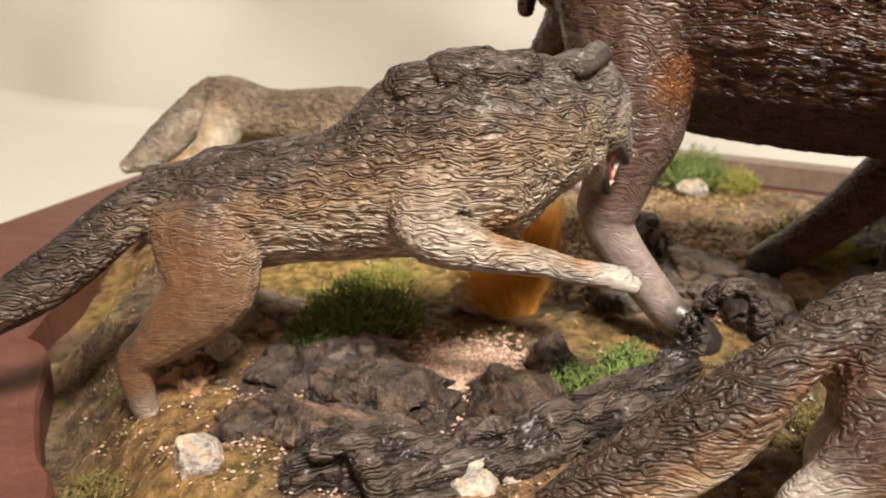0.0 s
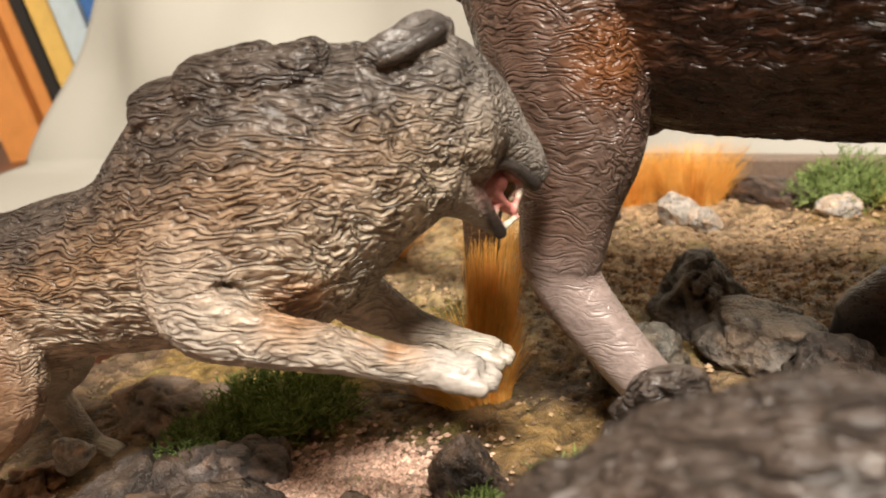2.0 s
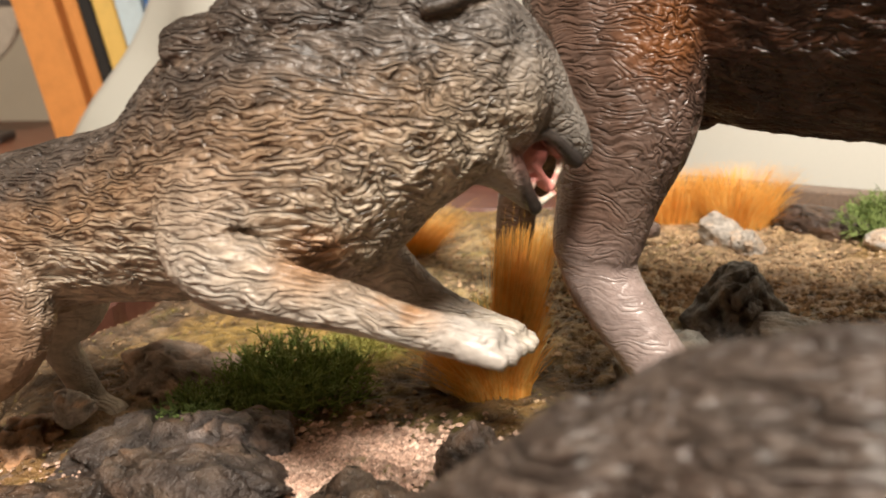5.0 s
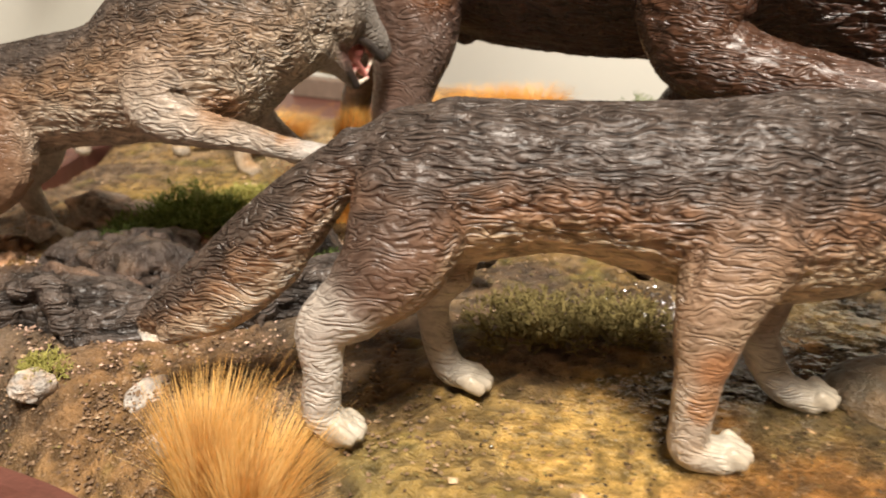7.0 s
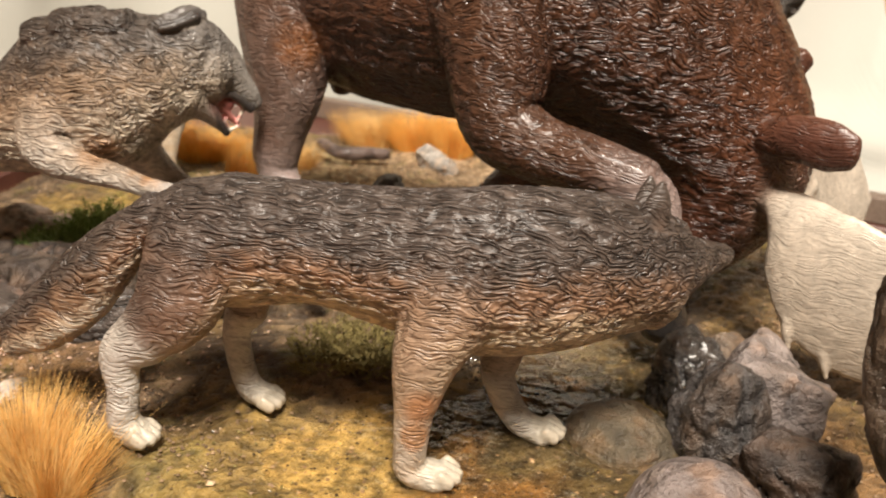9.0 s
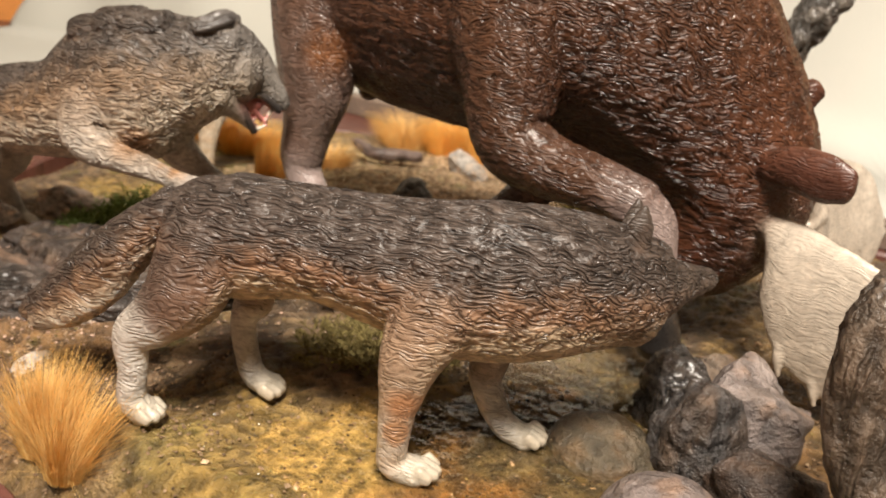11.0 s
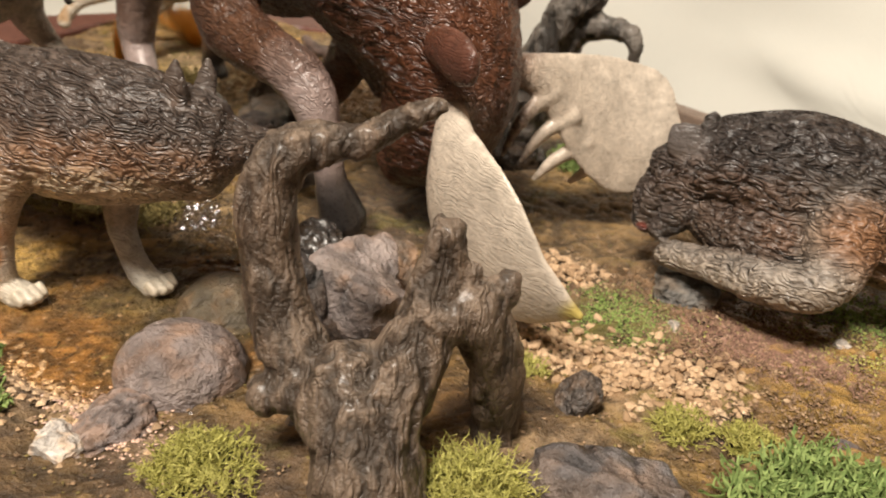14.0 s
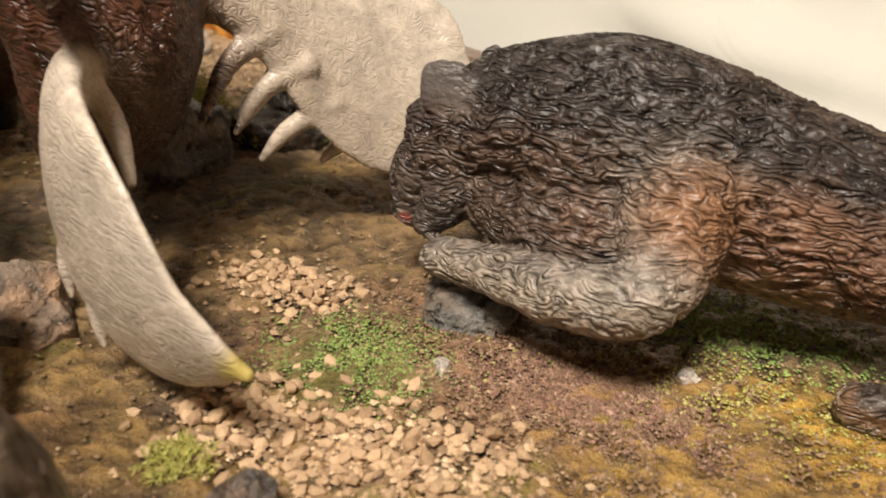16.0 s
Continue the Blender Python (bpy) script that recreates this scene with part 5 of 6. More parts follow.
MS = (E2.x, E2.y, 0.0)
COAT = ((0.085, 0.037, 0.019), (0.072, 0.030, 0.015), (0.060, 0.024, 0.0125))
LEGC = ((0.10, 0.040, 0.020), (0.13, 0.055, 0.030), (0.26, 0.19, 0.165))
BONE = ((0.56, 0.49, 0.405), (0.54, 0.465, 0.38), (0.50, 0.42, 0.335))
PALE_LEG = ((0.29, 0.23, 0.21), (0.36, 0.285, 0.265), (0.34, 0.27, 0.25))
HOOF = ((0.03, 0.026, 0.024),) * 3
chains = [
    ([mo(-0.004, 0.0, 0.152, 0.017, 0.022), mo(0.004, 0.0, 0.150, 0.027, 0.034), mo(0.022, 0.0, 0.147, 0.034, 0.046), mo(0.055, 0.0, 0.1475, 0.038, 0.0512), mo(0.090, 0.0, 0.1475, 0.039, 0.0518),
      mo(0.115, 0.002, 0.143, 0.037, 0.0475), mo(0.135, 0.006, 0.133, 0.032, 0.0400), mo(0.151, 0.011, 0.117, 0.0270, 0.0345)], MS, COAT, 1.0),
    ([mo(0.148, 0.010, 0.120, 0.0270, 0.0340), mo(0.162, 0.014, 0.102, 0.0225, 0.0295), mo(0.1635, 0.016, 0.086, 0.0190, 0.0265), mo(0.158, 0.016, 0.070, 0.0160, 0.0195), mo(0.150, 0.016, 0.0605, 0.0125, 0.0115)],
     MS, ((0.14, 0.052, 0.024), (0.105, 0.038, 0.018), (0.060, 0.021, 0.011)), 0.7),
    ([mo(0.128, 0.006, 0.108, 0.012, 0.014), mo(0.134, 0.008, 0.094, 0.007, 0.011), mo(0.140, 0.009, 0.082, 0.003, 0.006)], MS, ((0.03, 0.012, 0.008),) * 3, 0.6),
    # near ear and far ear
    ([mo(0.180, -0.002, 0.106, 0.0045, 0.0034), mo(0.190, -0.006, 0.1075, 0.0066, 0.0034), mo(0.199, -0.008, 0.1068, 0.0070, 0.0030), mo(0.2045, -0.009, 0.1062, 0.0052, 0.0024)], (0, 0, 1), ((0.105, 0.042, 0.028), (0.090, 0.034, 0.022), (0.07, 0.026, 0.017)), 0.2),
    ([mo(0.168, 0.026, 0.114, 0.0046, 0.0036), mo(0.175, 0.031, 0.120, 0.0058, 0.0034), mo(0.180, 0.033, 0.125, 0.0040, 0.0028)], (0, 0, 1), ((0.105, 0.042, 0.028), (0.090, 0.034, 0.022), (0.07, 0.026, 0.017)), 0.2),
    # near hind leg
    ([mo(0.014, -0.018, 0.150, 0.018, 0.027), mo(0.0170, -0.025, 0.124, 0.0145, 0.0195), mo(0.0200, -0.028, 0.104, 0.0110, 0.0160), mo(0.0175, -0.029, 0.088, 0.0082, 0.0112), mo(0.0150, -0.0295, 0.077, 0.0074, 0.0098)],
     MS, ((0.095, 0.050, 0.034), (0.135, 0.078, 0.056), (0.21, 0.15, 0.125)), 0.22),
    ([mo(0.0145, -0.029, 0.078, 0.0074, 0.0095), mo(0.0170, -0.0295, 0.069, 0.0064, 0.0080), mo(0.0265, -0.030, 0.0575, 0.0056, 0.0068), mo(0.036, -0.030, 0.0475, 0.0056, 0.0062), mo(0.041, -0.030, 0.043, 0.006, 0.006)], MS, PALE_LEG, 0.12),
    ([mo(0.042, -0.030, 0.044, 0.0062, 0.0062), mo(0.049, -0.030, 0.038, 0.0072, 0.0062)], MS, HOOF, -1),
    # far hind leg
    ([mo(0.006, 0.018, 0.146, 0.017, 0.022), mo(-0.012, 0.024, 0.115, 0.0110, 0.0150), mo(-0.032, 0.028, 0.088, 0.0075, 0.0090), mo(-0.046, 0.031, 0.070, 0.0062, 0.0068), mo(-0.050, 0.033, 0.054, 0.0056, 0.0060), mo(-0.0525, 0.034, 0.043, 0.006, 0.006)], MS,
     ((0.08, 0.036, 0.022), (0.13, 0.07, 0.045), (0.17, 0.10, 0.07)), 0.5),
    ([mo(-0.053, 0.034, 0.042, 0.0062, 0.0062), mo(-0.050, 0.034, 0.037, 0.007, 0.005)], MS, HOOF, -1),
    # near foreleg, bent forward
    ([mo(0.100, -0.026, 0.148, 0.016, 0.026), mo(0.107, -0.031, 0.122, 0.0135, 0.0175), mo(0.112, -0.034, 0.1045, 0.0105, 0.0135), mo(0.124, -0.034, 0.0985, 0.0092, 0.0104), mo(0.139, -0.033, 0.0965, 0.0080, 0.0086), mo(0.154, -0.031, 0.0935, 0.0075, 0.0076)], MS,
     ((0.080, 0.038, 0.021), (0.095, 0.046, 0.026), (0.07, 0.031, 0.018)), 0.6),
    ([mo(0.146, -0.032, 0.095, 0.0076, 0.0076), mo(0.158, -0.030, 0.0895, 0.0074, 0.0078), mo(0.1618, -0.0285, 0.080, 0.0060, 0.0064), mo(0.1638, -0.0265, 0.068, 0.0047, 0.0050), mo(0.1640, -0.0245, 0.059, 0.0054, 0.0054)], MS, PALE_LEG, 0.12),
    ([mo(0.1640, -0.0240, 0.0585, 0.0060, 0.0062), mo(0.1640, -0.0205, 0.0500, 0.0074, 0.0076)], MS, HOOF, -1),
    # far foreleg, folded back
    ([mo(0.112, 0.018, 0.126, 0.015, 0.024), mo(0.108, 0.022, 0.098, 0.0105, 0.0135), mo(0.094, 0.023, 0.078, 0.0082, 0.0090), mo(0.078, 0.022, 0.060, 0.0072, 0.0076), mo(0.066, 0.021, 0.050, 0.0066, 0.0068)], MS, ((0.07, 0.028, 0.018), (0.08, 0.032, 0.02), (0.10, 0.045, 0.03)), 0.6),
    ([mo(0.066, 0.021, 0.049, 0.0068, 0.0066), mo(0.064, 0.021, 0.041, 0.0074, 0.0068)], MS, HOOF, -1),
    # loose tuft under the belly and the short tail
    ([mo(0.022, -0.003, 0.110, 0.006, 0.008), mo(0.0255, -0.004, 0.1020, 0.0045, 0.0045)], MS, COAT, 0.6),
    ([mo(-0.016, 0.0, 0.160, 0.006, 0.005), mo(-0.022, 0.0, 0.148, 0.005, 0.004), mo(-0.023, 0.0, 0.134, 0.003, 0.003)], MS, COAT, 0.6),
    # near antler: burr, palm, brow prong and the small points of its lower edge
    ([(0.2225, 0.2350, 0.0850, 0.0042, 0.0046), (0.2262, 0.2270, 0.0862, 0.0050, 0.0046), (0.2300, 0.2200, 0.0832, 0.0098, 0.0040), (0.2352, 0.2140, 0.0765, 0.0165, 0.0032), (0.2438, 0.2090, 0.0682, 0.0210, 0.0026), (0.2548, 0.2052, 0.0610, 0.0208, 0.0023),
      (0.2660, 0.2028, 0.0562, 0.0160, 0.0021), (0.2755, 0.2020, 0.0541, 0.0092, 0.0018), (0.2835, 0.2022, 0.0526, 0.0013, 0.0012)], (0.64, -0.29, 0.71), BONE, 0.12),
    ([(0.2295, 0.2262, 0.0840, 0.0026, 0.0030), (0.2340, 0.2272, 0.0762, 0.0022, 0.0026), (0.2388, 0.2252, 0.0668, 0.0011, 0.0012)], SIDE, BONE, 0.05),
    ([(0.2322, 0.2145, 0.0555, 0.0024, 0.0018), (0.2322, 0.2135, 0.0515, 0.0017, 0.0014), (0.2335, 0.2130, 0.0465, 0.0008, 0.0008)], SIDE, BONE, 0.05),
    ([(0.2425, 0.2108, 0.0480, 0.0024, 0.0018), (0.2432, 0.2100, 0.0445, 0.0015, 0.0013), (0.2445, 0.2095, 0.0410, 0.0008, 0.0008)], SIDE, BONE, 0.05),
    # far antler: palm and points
    ([(0.2250, 0.2540, 0.0965, 0.0046, 0.0048), (0.2320, 0.2640, 0.0950, 0.0064, 0.0042), (0.2385, 0.2745, 0.0900, 0.0120, 0.0030), (0.2450, 0.2845, 0.0835, 0.0185, 0.0025), (0.2525, 0.2940, 0.0770, 0.0225, 0.0023), (0.2595, 0.3010, 0.0728, 0.0225, 0.0021),
      (0.2655, 0.3060, 0.0705, 0.0175, 0.0020), (0.2695, 0.3095, 0.0695, 0.0095, 0.0018), (0.2715, 0.3110, 0.0692, 0.0020, 0.0014)], (0.30, -0.10, -0.95), BONE, 0.12),
    ([(0.2385, 0.2700, 0.0885, 0.0036, 0.0024), (0.2345, 0.2620, 0.0838, 0.0026, 0.0024), (0.2318, 0.2590, 0.0775, 0.0021, 0.0020), (0.2296, 0.2555, 0.0690, 0.0009, 0.0009)], (0.3, 0.4, -0.8), BONE, 0.0),
    ([(0.2440, 0.2765, 0.0805, 0.0036, 0.0024), (0.2392, 0.2690, 0.0772, 0.0026, 0.0024), (0.2356, 0.2665, 0.0722, 0.0021, 0.0020), (0.2325, 0.2640, 0.0655, 0.0009, 0.0009)], (0.3, 0.4, -0.8), BONE, 0.0),
    ([(0.2480, 0.2815, 0.0710, 0.0038, 0.0024), (0.2438, 0.2750, 0.0682, 0.0027, 0.0024), (0.2400, 0.2715, 0.0645, 0.0022, 0.0021), (0.2360, 0.2690, 0.0585, 0.0011, 0.0011)], (0.3, 0.4, -0.8), BONE, 0.0),
    ([(0.2520, 0.2870, 0.0640, 0.0034, 0.0022), (0.2475, 0.2845, 0.0600, 0.0022, 0.0020), (0.2432, 0.2835, 0.0555, 0.0011, 0.0011)], (0.3, 0.4, -0.8), BONE, 0.0),
]
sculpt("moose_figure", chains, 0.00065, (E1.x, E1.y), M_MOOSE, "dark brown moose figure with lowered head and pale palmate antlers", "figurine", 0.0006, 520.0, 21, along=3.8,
       spots=[(tuple(O + E1 * 0.033 - E2 * 0.036 + Vector((0, 0, 0.119))), 0.013, (0.17, 0.066, 0.024)), ((0.2830, 0.2022, 0.0528), 0.007, (0.50, 0.40, 0.12))])

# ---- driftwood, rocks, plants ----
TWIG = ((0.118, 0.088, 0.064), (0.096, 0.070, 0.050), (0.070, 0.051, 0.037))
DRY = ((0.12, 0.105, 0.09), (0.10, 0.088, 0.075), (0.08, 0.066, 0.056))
chains = [
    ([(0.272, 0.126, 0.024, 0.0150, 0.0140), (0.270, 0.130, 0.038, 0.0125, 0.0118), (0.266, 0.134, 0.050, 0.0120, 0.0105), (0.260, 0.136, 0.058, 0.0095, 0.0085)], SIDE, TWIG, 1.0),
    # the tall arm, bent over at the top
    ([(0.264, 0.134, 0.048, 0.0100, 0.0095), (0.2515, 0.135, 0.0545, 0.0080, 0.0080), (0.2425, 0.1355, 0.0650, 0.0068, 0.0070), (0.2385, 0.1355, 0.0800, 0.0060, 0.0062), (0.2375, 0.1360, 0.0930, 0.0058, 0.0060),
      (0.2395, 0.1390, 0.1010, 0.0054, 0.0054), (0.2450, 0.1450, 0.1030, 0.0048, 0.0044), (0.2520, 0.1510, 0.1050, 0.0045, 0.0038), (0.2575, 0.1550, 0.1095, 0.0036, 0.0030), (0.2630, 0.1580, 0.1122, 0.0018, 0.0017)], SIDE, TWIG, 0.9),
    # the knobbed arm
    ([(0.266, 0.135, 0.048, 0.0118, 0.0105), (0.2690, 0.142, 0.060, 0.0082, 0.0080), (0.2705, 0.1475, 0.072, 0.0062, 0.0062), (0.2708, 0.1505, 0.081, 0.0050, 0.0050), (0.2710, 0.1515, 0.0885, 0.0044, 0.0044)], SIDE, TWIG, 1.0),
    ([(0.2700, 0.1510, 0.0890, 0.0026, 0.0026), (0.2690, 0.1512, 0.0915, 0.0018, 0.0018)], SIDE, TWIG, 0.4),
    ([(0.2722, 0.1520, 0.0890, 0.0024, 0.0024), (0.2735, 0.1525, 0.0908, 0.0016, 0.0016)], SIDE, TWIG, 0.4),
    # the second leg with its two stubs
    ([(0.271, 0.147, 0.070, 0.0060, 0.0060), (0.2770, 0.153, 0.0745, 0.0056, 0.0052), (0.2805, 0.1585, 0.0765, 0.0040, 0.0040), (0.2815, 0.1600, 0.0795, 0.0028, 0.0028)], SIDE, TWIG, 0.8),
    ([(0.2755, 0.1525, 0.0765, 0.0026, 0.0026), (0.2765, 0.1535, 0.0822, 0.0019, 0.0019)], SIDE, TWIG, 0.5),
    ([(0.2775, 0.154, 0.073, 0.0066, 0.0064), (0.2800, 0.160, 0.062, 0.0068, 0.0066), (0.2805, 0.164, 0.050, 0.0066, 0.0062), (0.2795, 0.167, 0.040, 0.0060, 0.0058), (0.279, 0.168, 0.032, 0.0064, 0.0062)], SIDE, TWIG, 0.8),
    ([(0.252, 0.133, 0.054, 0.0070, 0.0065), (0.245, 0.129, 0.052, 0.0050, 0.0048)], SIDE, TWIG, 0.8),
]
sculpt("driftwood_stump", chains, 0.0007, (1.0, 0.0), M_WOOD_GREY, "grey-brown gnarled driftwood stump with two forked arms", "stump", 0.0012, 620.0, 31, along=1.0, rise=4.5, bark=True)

chains = [
    ([(0.190, 0.343, 0.032, 0.0095, 0.0095), (0.196, 0.341, 0.058, 0.0100, 0.0095), (0.2030, 0.338, 0.080, 0.0125, 0.0100), (0.2120, 0.335, 0.100, 0.0112, 0.0095), (0.2205, 0.332, 0.117, 0.0088, 0.0078), (0.2255, 0.331, 0.131, 0.0088, 0.0076), (0.2330, 0.330, 0.1430, 0.0080, 0.0066), (0.2417, 0.330, 0.1527, 0.0050, 0.0044)], SIDE, DRY, 0.9),
    ([(0.2280, 0.330, 0.1380, 0.0058, 0.0052), (0.2315, 0.330, 0.1540, 0.0034, 0.0034)], SIDE, DRY, 0.8),
    ([(0.2080, 0.336, 0.095, 0.0090, 0.0085), (0.2200, 0.334, 0.0990, 0.0062, 0.0062), (0.2310, 0.333, 0.1005, 0.0048, 0.0046), (0.2395, 0.332, 0.0992, 0.0040, 0.0038), (0.2425, 0.331, 0.0945, 0.0028, 0.0026), (0.2412, 0.331, 0.0890, 0.0018, 0.0018), (0.2405, 0.331, 0.0855, 0.0010, 0.0010)], SIDE, DRY, 0.5),
]
sculpt("dead_branch", chains, 0.0007, (1.0, 0.0), M_WOOD_GREY, "grey dead forked branch standing behind the moose", "branch", 0.0022, 560.0, 33, along=1.0, rise=3.0, bark=True)

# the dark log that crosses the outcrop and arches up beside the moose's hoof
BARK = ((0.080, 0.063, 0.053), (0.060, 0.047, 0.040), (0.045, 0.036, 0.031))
chains = [
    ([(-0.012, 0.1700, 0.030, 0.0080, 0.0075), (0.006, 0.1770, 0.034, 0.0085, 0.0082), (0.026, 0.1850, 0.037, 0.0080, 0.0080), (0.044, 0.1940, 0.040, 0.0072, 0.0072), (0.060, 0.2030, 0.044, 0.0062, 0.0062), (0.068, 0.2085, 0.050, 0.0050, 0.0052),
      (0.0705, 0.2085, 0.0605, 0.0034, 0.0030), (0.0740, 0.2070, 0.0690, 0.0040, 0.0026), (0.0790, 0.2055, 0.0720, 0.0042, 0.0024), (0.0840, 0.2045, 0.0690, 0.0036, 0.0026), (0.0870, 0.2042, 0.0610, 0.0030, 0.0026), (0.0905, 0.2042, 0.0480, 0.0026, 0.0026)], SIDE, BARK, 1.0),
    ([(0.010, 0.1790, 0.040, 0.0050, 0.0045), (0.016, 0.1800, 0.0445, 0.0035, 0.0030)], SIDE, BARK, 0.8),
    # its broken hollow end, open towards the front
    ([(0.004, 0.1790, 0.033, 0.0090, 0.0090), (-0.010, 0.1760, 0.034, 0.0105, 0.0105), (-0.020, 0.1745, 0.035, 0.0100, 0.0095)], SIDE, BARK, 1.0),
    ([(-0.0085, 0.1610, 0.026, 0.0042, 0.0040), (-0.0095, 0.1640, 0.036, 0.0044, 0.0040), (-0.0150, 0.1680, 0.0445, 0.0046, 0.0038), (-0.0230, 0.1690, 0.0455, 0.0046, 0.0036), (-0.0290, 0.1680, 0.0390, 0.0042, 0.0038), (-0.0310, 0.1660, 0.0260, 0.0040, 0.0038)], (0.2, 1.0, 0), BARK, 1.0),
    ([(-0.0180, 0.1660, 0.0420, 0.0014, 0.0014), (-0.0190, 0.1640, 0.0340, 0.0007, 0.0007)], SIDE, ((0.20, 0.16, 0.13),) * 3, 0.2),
    # near-black plug standing in for the shade inside the hollow
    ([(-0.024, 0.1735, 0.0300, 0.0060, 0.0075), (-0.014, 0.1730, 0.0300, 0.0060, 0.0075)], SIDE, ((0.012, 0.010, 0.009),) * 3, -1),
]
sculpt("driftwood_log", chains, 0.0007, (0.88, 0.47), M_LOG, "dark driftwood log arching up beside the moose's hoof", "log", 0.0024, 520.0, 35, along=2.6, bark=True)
chains = [([(0.012, 0.415, 0.044, 0.003, 0.003), (0.022, 0.412, 0.041, 0.004, 0.004), (0.034, 0.415, 0.040, 0.0042, 0.004), (0.048, 0.420, 0.040, 0.003, 0.003)], SIDE, ((0.13, 0.09, 0.075),) * 3, 0.6)]
sculpt("driftwood_twig", chains, 0.0009, (1.0, 0.0), M_WOOD_GREY, "small curved grey-brown driftwood twig on the ground", "twig", 0.0012, 420.0, 37, along=2.0, bark=True)

